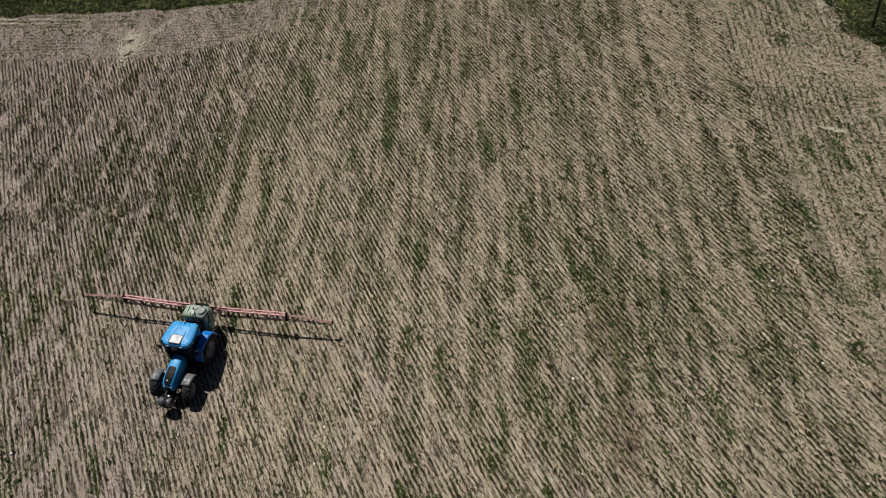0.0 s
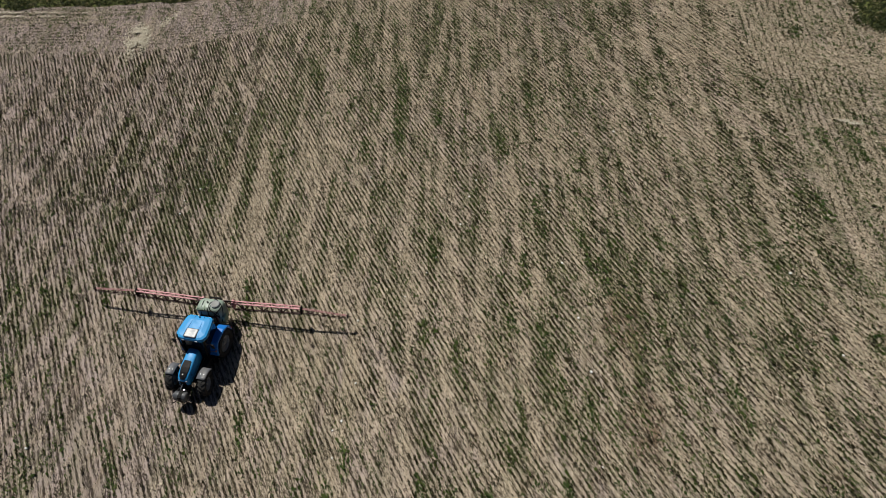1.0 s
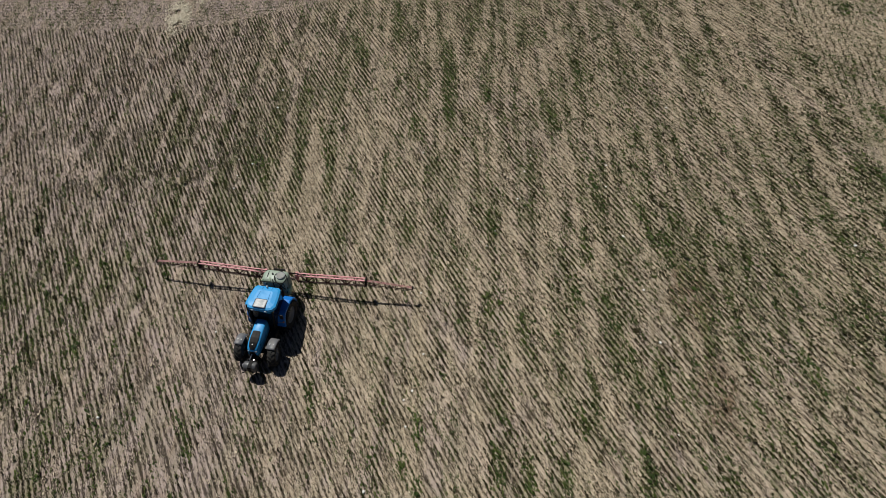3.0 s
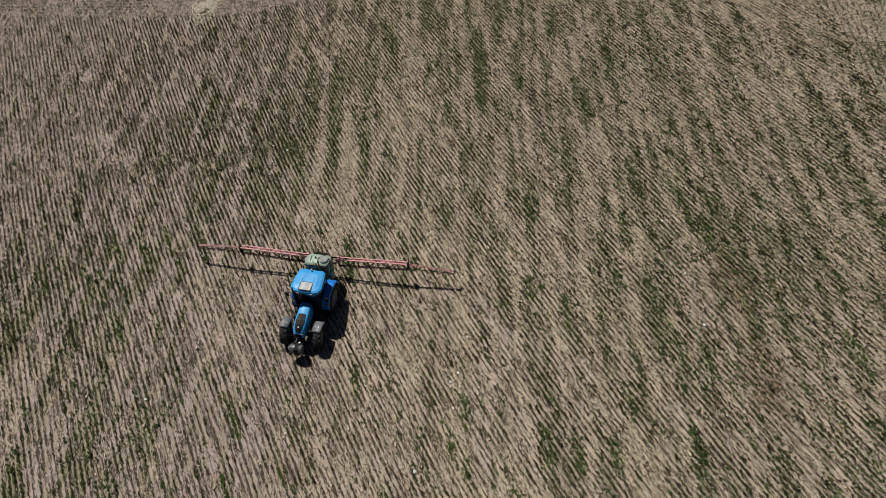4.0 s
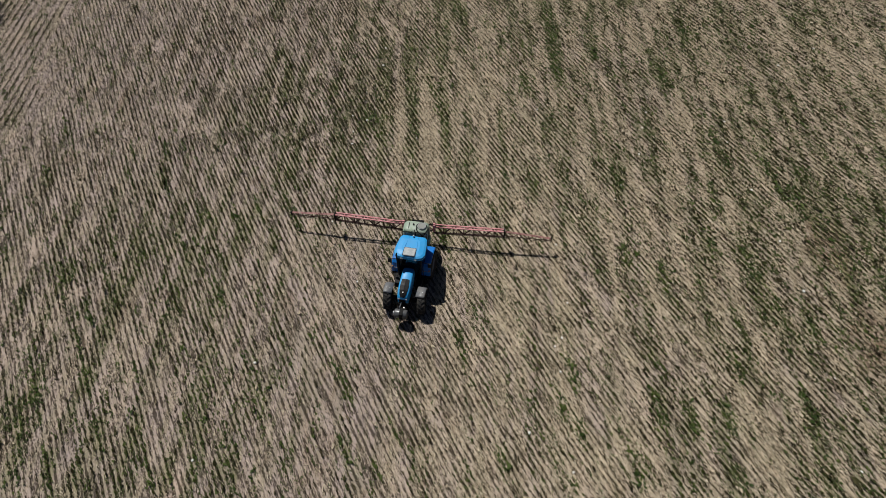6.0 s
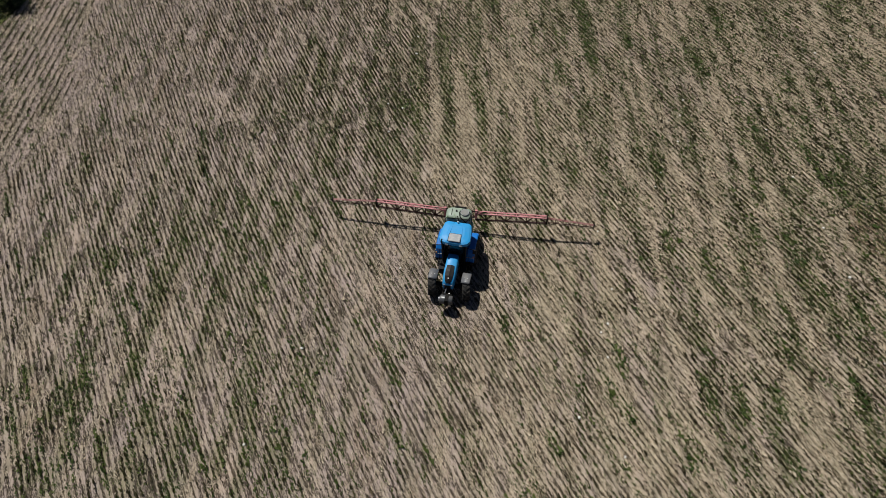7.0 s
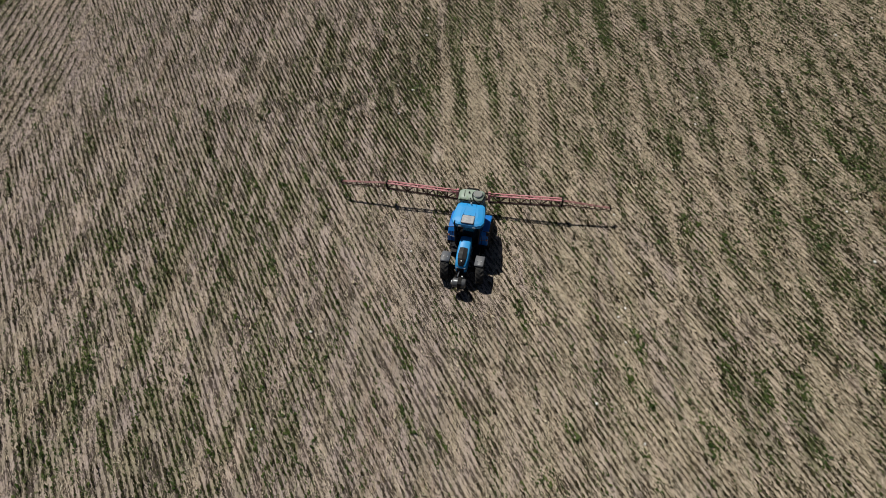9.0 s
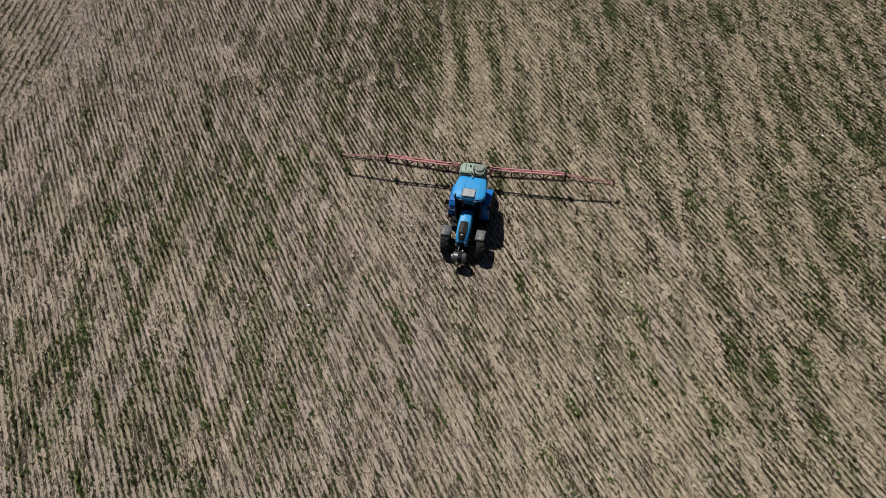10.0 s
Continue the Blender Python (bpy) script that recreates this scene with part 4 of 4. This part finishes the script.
    # roof: wide slab, domed, with cut-off front corners and two raised ribs
    outline = [(-0.56, 1.26), (0.56, 1.26), (0.80, 1.16), (0.93, 0.92), (0.88, 0.2), (0.80, -0.26), (0.66, -0.40), (-0.66, -0.40), (-0.80, -0.26), (-0.88, 0.2), (-0.93, 0.92), (-0.80, 1.16)]
    rings = []
    for z, s in ((2.64, 0.90), (2.67, 0.985), (2.77, 1.0), (2.85, 0.965), (2.90, 0.84), (2.945, 0.55)):
        rings.append([(x * s, 0.4 + (y - 0.4) * s, z) for x, y in outline])
    roof = part("roof", loft(b(), rings), LITBLUE, t, "cab roof in a sunlit blue")
    for side in (-1, 1):
        bm = loft(b(), [[(side * 0.26 + dx, -0.30, z) for dx, z in ((-0.03, 2.82), (-0.015, 2.93), (0.015, 2.93), (0.03, 2.82))],
                        [(side * 0.34 + dx, 0.5, z) for dx, z in ((-0.03, 2.92), (-0.015, 2.975), (0.015, 2.975), (0.03, 2.92))],
                        [(side * 0.50 + dx, 1.16, z) for dx, z in ((-0.03, 2.78), (-0.015, 2.875), (0.015, 2.875), (0.03, 2.78))]])
        part("roof_rib", bm, LITBLUE, roof)
    rings = [[(x, 0.88 + y, z) for x, y in rounded(w, d, 0.06)] for w, d, z in ((0.68, 0.56, 2.90), (0.68, 0.56, 2.955), (0.62, 0.50, 2.972))]
    hatch = part("roof_hatch", loft(b(), rings), SKYLIGHT, roof, "dusty clear roof hatch")
    bm = b()
    for a, c in (((-0.36, 0.59), (0.36, 0.59)), ((0.36, 0.59), (0.36, 1.17)), ((0.36, 1.17), (-0.36, 1.17)), ((-0.36, 1.17), (-0.36, 0.59))):
        bar(bm, (*a, 2.945), (*c, 2.945), 0.022, 0.022)
    part("hatch_frame", bm, BLACK, roof, "thin dark hatch seal")
    bm = rod(b(), (0.02, -0.28, 2.84), (0.02, -0.28, 2.98), 0.055, 0.05, 12)
    bmesh.ops.create_uvsphere(bm, u_segments=12, v_segments=8, radius=0.055, matrix=pose(0.02, -0.28, 3.0))
    part("beacon", bm, WHITE, roof, "small white aerial dome on the roof")
    for side in (-1, 1):
        for y, x in ((1.24, 0.40), (-0.40, 0.50)):
            part("work_light", box(b(), side * x, y, 2.72, 0.16, 0.10, 0.09, 0.02), SKYLIGHT, roof, "clear work light")
    # rear mudguards, lamps, steps and tanks
    for side in (-1, 1):
        guard = part("rear_mudguard", rear_guard(b(), side), SHADEBLUE, t, "blue rear mudguard")
        part("tail_lamp", box(b(), side * 1.06, -0.99, 1.10, 0.18, 0.05, 0.09, 0.015), REDLENS, guard, "red tail lamp")
        part("trim_strip", box(b(), side * 0.90, 0.945, 1.36, 0.44, 0.025, 0.03, 0.006), SKYLIGHT, guard, "pale reflective strip")
        part("side_lamp", box(b(), side * 1.10, 0.93, 1.44, 0.08, 0.06, 0.08, 0.015), AMBER, guard, "amber side lamp")
        part("front_mudguard", fender(b(), side, 2.60, 0.68, 0.76, 78, 146, 0.71, 1.22, 0.07, 9), GREY, t, "grey front mudguard", True)
        for x, y in ((0.86, 2.52), (1.06, 2.52)):
            part("guard_bolt", rod(b(), (side * x, y, 1.44), (side * x, y, 1.475), 0.022, sides=8), STEEL, t, "bright bolt head")
        part("guard_bracket", bar(b(), (side * 0.68, 2.56, 0.8), (side * 0.72, 2.56, 1.40), 0.05), IRON, t)
        bm = b()
        for k in range(3):
            box(bm, side * (0.80 + 0.03 * (2 - k)), 1.05 + 0.03 * k, 0.48 + k * 0.25, 0.34, 0.28, 0.04, 0.01)
        bar(bm, (side * 0.98, 0.93, 0.46), (side * 0.9, 1.0, 1.05), 0.03)
        bar(bm, (side * 0.98, 1.2, 0.46), (side * 0.9, 1.22, 1.05), 0.03)
        part("step", bm, BLACK, t, "black cab steps")
        part("fuel_tank", box(b(), side * 0.62, 1.52, 0.82, 0.40, 0.62, 0.50, 0.08), BLACK, t, "black side tank")
        # mirrors on arms
        bm = pipe(b(), [(side * 0.76, 1.05, 2.35), (side * 0.98, 1.15, 2.42), (side * 1.16, 1.12, 2.36)], 0.02)
        arm = part("mirror_arm", bm, BLACK, t)
        part("mirror", box(b(), side * 1.18, 1.10, 2.18, 0.20, 0.08, 0.36, 0.03), BLACK, arm, "black wing mirror")
        part("handrail", pipe(b(), [(side * 0.80, 1.24, 1.2), (side * 0.86, 1.26, 1.6), (side * 0.82, 1.20, 2.1)], 0.016), BLACK, t)
    bm = rod(b(), (0.60, 1.28, 1.2), (0.66, 1.26, 2.2), 0.075, 0.065, 14)
    rod(bm, (0.66, 1.26, 2.2), (0.69, 1.24, 2.95), 0.042, sides=12)
    rod(bm, (0.69, 1.24, 2.95), (0.69, 1.16, 3.03), 0.042, sides=12)
    part("exhaust", bm, BLACK, t, "black upright exhaust pipe")
    # front linkage with its weight
    bm = b()
    for side in (-1, 1):
        bar(bm, (side * 0.26, 3.0, 0.72), (side * 0.30, 3.52, 0.55), 0.07, 0.10)
        bar(bm, (side * 0.16, 3.05, 1.0), (side * 0.2, 3.35, 0.62), 0.06)
    box(bm, 0, 3.14, 0.82, 0.56, 0.14, 0.44, 0.03)
    link = part("front_linkage", bm, IRON, t, "dark front lifting arms")
    part("top_link", rod(b(), (0.05, 3.10, 1.12), (0.12, 3.50, 0.92), 0.035, sides=10), STEEL, link, "bright steel top link")
    # a ballast drum carried on the front hitch
    rings = [[(x, y, z) for y, z in [(3.76 + p, 0.84 + q) for p, q in rounded(d, d, d * 0.46, 5)]] for x, d in ((-0.43, 0.28), (-0.41, 0.46), (-0.36, 0.52), (0.27, 0.52), (0.32, 0.46), (0.34, 0.28))]
    drum = part("front_weight", loft(b(), rings), DRUM, t, "dark grey ballast drum on the front hitch", True)
    # Added steel piece that imitates the glossy highlight on the drum's end.
    part("weight_glint", rod(b(), (0.33, 3.76, 0.84), (0.41, 3.76, 0.84), 0.15, 0.12, 16), STEEL, drum, "bright end piece standing for the drum's glossy highlight")
    part("weight_band", box(b(), -0.08, 3.76, 0.84, 0.07, 0.54, 0.54, 0.14), IRON, drum, "dark clamping band")
    bm = box(b(), -0.05, 3.46, 0.80, 0.50, 0.12, 0.30, 0.03)
    rod(bm, (0.16, 3.44, 0.95), (0.16, 3.50, 1.10), 0.05, sides=10)
    part("hitch_plate", bm, IRON, t, "dark front hitch plate")
    part("hitch_pin", rod(b(), (-0.16, 3.46, 0.93), (-0.16, 3.46, 1.08), 0.04, sides=10), STEEL, t, "worn steel pin")
    for x in (-0.34, 0.24):
        part("weight_arm", pipe(b(), [(x, 3.72, 0.62), (x * 1.15, 4.00, 0.56), (x * 1.2, 4.18, 0.76)], 0.03), IRON, drum, "thin dark hook")
    wheels(t)
    # rear linkage arms
    bm = b()
    for side in (-1, 1):
        bar(bm, (side * 0.35, -0.30, 0.62), (side * 0.42, -1.05, 0.60), 0.06, 0.09)
        rod(bm, (side * 0.38, -0.2, 1.3), (side * 0.42, -0.85, 0.62), 0.025)
    rod(bm, (0, -0.35, 1.15), (0, -1.05, 1.25), 0.035)
    part("rear_linkage", bm, IRON, t, "dark rear lifting arms")
    tagged(t, "blue farm tractor with grey front mudguards standing in the stubble", "tractor")
    stand(t, -7.76, -1.92, turn=163.2)
    return t


def boom_wing(sprayer, side):
    """One folding boom arm: a deep inner truss and a light outer one, both hung on the centre frame."""
    b = bmesh.new
    y = -2.5

    def lift(x):
        """The inner arm rises outwards, the outer one hangs level to drooping."""
        return 1.20 + 0.06 * (min(x, 5.33) - 0.95) - 0.045 * max(x - 5.33, 0)

    for name, x0, x1, depth0, depth1, wide, r, steps in (("inner_boom", 0.95, 5.30, 0.54, 0.44, 0.20, 0.034, 7), ("outer_boom", 5.36, 8.15, 0.28, 0.10, 0.09, 0.019, 6)):
        arm = None
        ups = [(x0 + (x1 - x0) * k / steps) for k in range(steps + 1)]
        depth = lambda x: depth0 + (depth1 - depth0) * (x - x0) / (x1 - x0)
        low = lambda x: (side * x, y + 0.10, lift(x) - depth(x) * 0.5 - 0.05)
        top = lambda x, s: (side * x, y + s * wide / 2, lift(x) + depth(x) * 0.5 - 0.05)
        bm = b()
        for s in (-1, 1):
            bar(bm, top(x0, s), top(x1, s), r * 1.7)
        for k, x in enumerate(ups):
            bar(bm, top(x, -1), top(x, 1), r * 1.2)
            if k < steps:
                bar(bm, top(x, -1 if k % 2 else 1), top(ups[k + 1], 1 if k % 2 else -1), r * 0.9)
        arm = part(name, bm, RED if name == "inner_boom" else PALERED, sprayer, "pinkish red %s truss" % name.replace("_", " "))
        # The truss's shadow side is put into the colour of its lower members.
        part("lower_chord", bar(b(), low(x0), low(x1), r * 2.2), DARKRED, arm, "lower tube darkened as the truss's shadow side")
        for k, x in enumerate(ups):
            part("strut", bar(b(), low(x), top(x, 1), r * 1.9), DARKRED, arm)
            if k < steps:
                part("brace", bar(b(), low(x) if k % 2 else top(x, -1), top(ups[k + 1], -1) if k % 2 else low(ups[k + 1]), r * 1.5), DARKRED, arm)
        part("spray_pipe", rod(b(), (side * x0, y + 0.16, lift(x0) - depth0 * 0.5 - 0.10), (side * x1, y + 0.16, lift(x1) - depth1 * 0.5 - 0.10), 0.014), BLACK, arm)
        x = x0 + 0.25
        while x < x1:
            d = depth(x)
            part("nozzle", rod(b(), (side * x, y + 0.16, lift(x) - d * 0.5 - 0.09), (side * x, y + 0.16, lift(x) - d * 0.5 - 0.20), 0.022, 0.014, 6), BLACK, arm)
            x += 0.5
        part("hinge_plate", box(b(), side * x1, y, lift(x1) - 0.05, 0.07, wide + 0.10, depth(x1) + 0.14, 0.01), IRON, arm, "dark hinge plate")
    part("boom_tip", bar(b(), (side * 8.15, y, lift(8.15) + 0.02), (side * 8.31, y - 0.03, lift(8.31) - 0.10), 0.03), IRON, sprayer)


def make_sprayer():
    b = bmesh.new
    s = new("field_sprayer")
    # carrying frame
    bm = b()
    for x in (-0.48, 0.48):
        bar(bm, (x, -1.12, 0.40), (x, -1.12, 1.75), 0.08)
        bar(bm, (x, -1.12, 0.45), (x, -2.25, 0.45), 0.08)
        bar(bm, (x, -2.25, 0.40), (x, -2.25, 1.65), 0.08)
        bar(bm, (x, -1.12, 1.70), (x, -2.25, 0.50), 0.05)
    for z in (0.45, 1.0, 1.70):
        bar(bm, (-0.48, -1.12, z), (0.48, -1.12, z), 0.07)
    bar(bm, (-0.48, -2.25, 0.45), (0.48, -2.25, 0.45), 0.07)
    part("frame", bm, DARKRED, s, "dark red carrying frame")
    # moulded tank with a filler well
    rings = []
    for z, w, d, c in ((0.52, 0.9, 0.55, 0.2), (0.62, 1.26, 0.82, 0.25), (1.1, 1.60, 1.0, 0.30), (1.80, 1.60, 1.0, 0.30), (2.06, 1.54, 0.94, 0.30), (2.19, 1.34, 0.74, 0.26), (2.22, 1.0, 0.45, 0.18)):
        rings.append([(x, -1.68 + y, z) for x, y in rounded(w, d, c, 5)])
    tank = part("tank", loft(b(), rings), TANK, s, "grey-green moulded plastic tank", True)
    bm = b()
    bmesh.ops.create_cone(bm, cap_ends=True, segments=24, radius1=0.24, radius2=0.21, depth=0.10, matrix=pose(-0.36, -1.66, 2.26))
    lid = part("lid", bm, LIDGREY, tank, "grey round filler lid")
    bm = b()
    for k in range(24):
        a, c = 2 * math.pi * k / 24, 2 * math.pi * (k + 1) / 24
        rod(bm, (-0.36 + 0.24 * math.cos(a), -1.66 + 0.24 * math.sin(a), 2.28), (-0.36 + 0.24 * math.cos(c), -1.66 + 0.24 * math.sin(c), 2.28), 0.025, sides=6)
    part("lid_ring", bm, SKYLIGHT, lid, "pale ring round the lid")
    part("grip", pipe(b(), [(0.62, -1.46, 2.14), (0.70, -1.30, 2.13), (0.60, -1.20, 2.11), (0.32, -1.20, 2.12), (0.20, -1.32, 2.18), (0.26, -1.48, 2.24)], 0.035), PALEGREEN, tank, "pale green moulded grip")
    # No hollow is cut: a dark slab paints the recess's shade under the grip.
    rings = [[(0.45 + x, -1.33 + y, z + 0.30 * y) for x, y in rounded(w, d, 0.07)] for w, d, z in ((0.52, 0.30, 2.08), (0.52, 0.30, 2.135), (0.46, 0.24, 2.145))]
    part("grip_shade", loft(b(), rings), RECESS_SHADE, tank, "dark green slab standing for the shaded hollow under the grip")
    part("vent_cap", rod(b(), (0.15, -1.75, 2.20), (0.15, -1.75, 2.30), 0.06, 0.05, 12), BLACK, tank)
    part("clean_water_tank", box(b(), -0.78, -1.45, 1.25, 0.24, 0.42, 0.55, 0.07), PALEGREEN, s, "small pale clean-water tank")
    for pts in ([(0.05, -1.36, 2.22), (-0.05, -1.16, 2.1), (-0.10, -1.06, 1.6), (-0.2, -1.05, 1.0)], [(-0.05, -2.1, 2.1), (-0.30, -2.0, 2.28), (-0.64, -1.75, 2.2), (-0.80, -1.5, 1.9), (-0.7, -1.2, 1.2)],
                [(0.70, -1.9, 1.7), (0.82, -2.1, 1.3), (0.7, -2.3, 1.0), (0.4, -2.4, 1.1)], [(-0.72, -2.0, 1.6), (-0.85, -2.25, 1.2), (-0.6, -2.4, 1.0)], [(-0.20, -1.95, 2.2), (-0.06, -1.6, 2.33), (-0.12, -1.3, 2.26), (-0.40, -1.16, 2.05), (-0.70, -1.12, 1.7)],
                [(-0.66, -1.85, 2.05), (-0.72, -1.5, 2.16), (-0.58, -1.22, 2.06), (-0.30, -1.12, 1.7)]):
        part("hose", pipe(b(), pts, 0.028), BLACK, s, "black rubber hose")
    for x in (-0.42, 0.42):
        part("tank_strap", pipe(b(), [(x, -1.16, 1.2), (x, -1.15, 1.75), (x, -1.24, 2.06), (x, -1.5, 2.225), (x, -1.85, 2.225), (x, -2.1, 2.07), (x, -2.2, 1.75)], 0.018), BLACK, tank, "dark steel tank strap")
    part("handrail", pipe(b(), [(-0.72, -1.10, 1.7), (-0.72, -1.08, 2.25), (-0.3, -1.08, 2.32), (0.3, -1.08, 2.32), (0.72, -1.08, 2.25), (0.72, -1.10, 1.7)], 0.022), IRON, s, "dark tubular guard before the tank")
    part("pump", box(b(), 0.1, -1.3, 0.62, 0.36, 0.3, 0.3, 0.05), IRON, s, "dark diaphragm pump")
    # mast and centre section of the boom
    bm = b()
    for x in (-0.32, 0.32):
        bar(bm, (x, -2.36, 0.55), (x, -2.36, 1.95), 0.09)
    bar(bm, (-0.32, -2.36, 1.92), (0.32, -2.36, 1.92), 0.08)
    part("mast", bm, IRON, s, "dark lifting mast")
    bm = b()
    for z in (1.0, 1.48):
        bar(bm, (-0.95, -2.50, z), (0.95, -2.50, z), 0.07)
    for x in (-0.9, -0.45, 0.0, 0.45, 0.9):
        bar(bm, (x, -2.50, 1.0), (x, -2.50, 1.48), 0.05)
    bar(bm, (-0.9, -2.5, 1.0), (-0.45, -2.5, 1.48), 0.04)
    bar(bm, (0.9, -2.5, 1.0), (0.45, -2.5, 1.48), 0.04)
    part("centre_boom", bm, DARKRED, s, "dark red centre frame of the boom")
    for x in (-0.96, 0.96):
        part("boom_hinge", box(b(), x, -2.48, 1.28, 0.14, 0.24, 0.62, 0.02), RED, s, "red boom hinge")
    for side in (-1, 1):
        part("fold_ram", rod(b(), (side * 0.5, -2.42, 1.62), (side * 1.6, -2.46, 1.55), 0.03, sides=10), IRON, s, "dark folding ram")
        boom_wing(s, side)
    part("valve_block", box(b(), 0.62, -2.2, 1.35, 0.30, 0.16, 0.26, 0.03), BLACK, s, "black valve block")
    tagged(s, "mounted field sprayer with a green tank and wide red folding boom", "sprayer")
    stand(s, -7.90, -1.85, turn=166.0)
    return s


make_tractor()
make_sprayer()


# ---- stones, post and trees ----
def make_stones():
    places = [(14.2, -6.7), (8.2, 5.9), (14.7, 7.8), (14.2, 1.3), (14.3, -3.0), (-17.0, -7.5), (-0.4, -9.8), (0.1, -7.7), (-8.8, 18.5), (20.3, 12.6), (1.1, -1.0),
              (-2.7, -13.1), (-19.7, -12.9), (-0.9, -15.4), (26.9, -2.4), (27.3, -8.2), (26.5, -14.8), (-11.4, 9.8), (-8.5, 20.7), (-10.3, 12.2), (4.1, 0.4), (35.4, 8.5),
              (-11.3, 12.8), (0.9, -5.4), (9.2, 3.4), (23.3, 13.7),
              (-10.2, 15.4), (-11.3, 11.1), (-13.2, 7.8), (-6.8, 9.9), (9.8, 9.9), (9.1, 8.4), (5.6, 2.1),
              (-32.5, 25.7), (-12.8, 2.6), (6.3, 3.3), (23.9, 5.4), (13.5, -12.2), (12.6, -17.1), (2.2, 11.7), (-22.3, 24.4), (-20.7, 24.3), (-11.3, -2.4), (14.2, 5.8), (-0.4, -8.2)]
    for k, (x, y) in enumerate(places):
        r = random.uniform(0.05, 0.08) if k < 26 else random.uniform(0.04, 0.06)
        bm = bmesh.new()
        bmesh.ops.create_icosphere(bm, subdivisions=2, radius=r)
        for v in bm.verts:
            v.co *= 1 + 0.35 * noise.noise(v.co * 14 + Vector((k * 3.1, 0, 0)))
            v.co.z *= 0.6
            v.co.x *= 1.25
        ob = new("stone", mesh_of("stone", bm, ROCK))
        tagged(ob, "pale whitish field stone lying among the stubble", "stone", "stones in the field")
        stand(ob, x, y, lie(x, y) + r * 0.75, random.uniform(0, 360))


def make_pole():
    bm = bmesh.new()
    rod(bm, (0, 0, -0.3), (0, 0, 7.6), 0.11, 0.08, 14)
    pole = tagged(new("utility_pole", mesh_of("utility_pole", bm, POLEWOOD)), "dark weathered wooden pole leaning in the grass", "pole")
    p = SLOPE @ Vector((42.1, 18.1, float(lie(42.1, 18.1))))
    pole.matrix_world = pose(p.x, p.y, p.z, 0, -14, 0)


def make_tree(x, y, height, spread, seed):
    """A broad hedgerow tree: tapered trunk, forking limbs and a ragged crown of small leaves."""
    r = random.Random(seed)
    g = np.random.default_rng(seed)
    tree = new("hedgerow_tree")
    bm = bmesh.new()
    rod(bm, (0, 0, -0.2), (0.1, 0.05, height * 0.3), 0.26, 0.19, 12)
    ends = []
    for k in range(7):
        a = 2 * math.pi * k / 7 + r.uniform(-0.3, 0.3)
        base = Vector((0.1, 0.05, height * r.uniform(0.22, 0.34)))
        mid = base + Vector((math.cos(a) * spread * 0.35, math.sin(a) * spread * 0.35, height * r.uniform(0.15, 0.25)))
        tip = mid + Vector((math.cos(a + r.uniform(-0.4, 0.4)) * spread * 0.4, math.sin(a) * spread * 0.4, height * r.uniform(0.12, 0.30)))
        rod(bm, base, mid, 0.11, 0.07, 8)
        rod(bm, mid, tip, 0.07, 0.025, 7)
        ends += [mid, tip, tip + Vector((r.uniform(-1, 1), r.uniform(-1, 1), r.uniform(0, 1))) * spread * 0.2]
    ends += [Vector((0, 0, height * 0.85)), Vector((0.4, -0.3, height * 0.7))]
    part("trunk", bm, BARK, tree, "dark rough trunk and limbs", True)
    centres = np.array([e[:] for e in ends])
    n = 14000
    pick = g.integers(0, len(centres), n)
    d = g.normal(0, 1, (n, 3))
    d /= np.linalg.norm(d, axis=1)[:, None]
    c = centres[pick] + d * (g.uniform(0, 1, n) ** 0.45)[:, None] * spread * np.array([0.33, 0.33, 0.24])
    c[:, 2] = np.maximum(c[:, 2], height * 0.14)
    u = g.normal(0, 1, (n, 3))
    u /= np.linalg.norm(u, axis=1)[:, None]
    w = np.cross(u, g.normal(0, 1, (n, 3)))
    w /= np.linalg.norm(w, axis=1)[:, None]
    size = g.uniform(0.07, 0.15, n)[:, None]
    v = np.stack([c - u * size, c + w * size * 0.55, c + u * size, c - w * size * 0.55], 1)
    crown = new("crown", quads("crown", v.reshape(-1, 3), np.arange(n * 4).reshape(-1, 4), FOLIAGE))
    crown.parent = tree
    tagged(tree, "dark leafy hedgerow tree at the field's corner", "tree")
    p = SLOPE @ Vector((x, y, float(lie(x, y))))
    tree.matrix_world = pose(p.x, p.y, p.z, 0, 0, 0)


make_stones()
make_pole()
make_tree(-44.6, 29.4, 6.5, 3.2, 3)
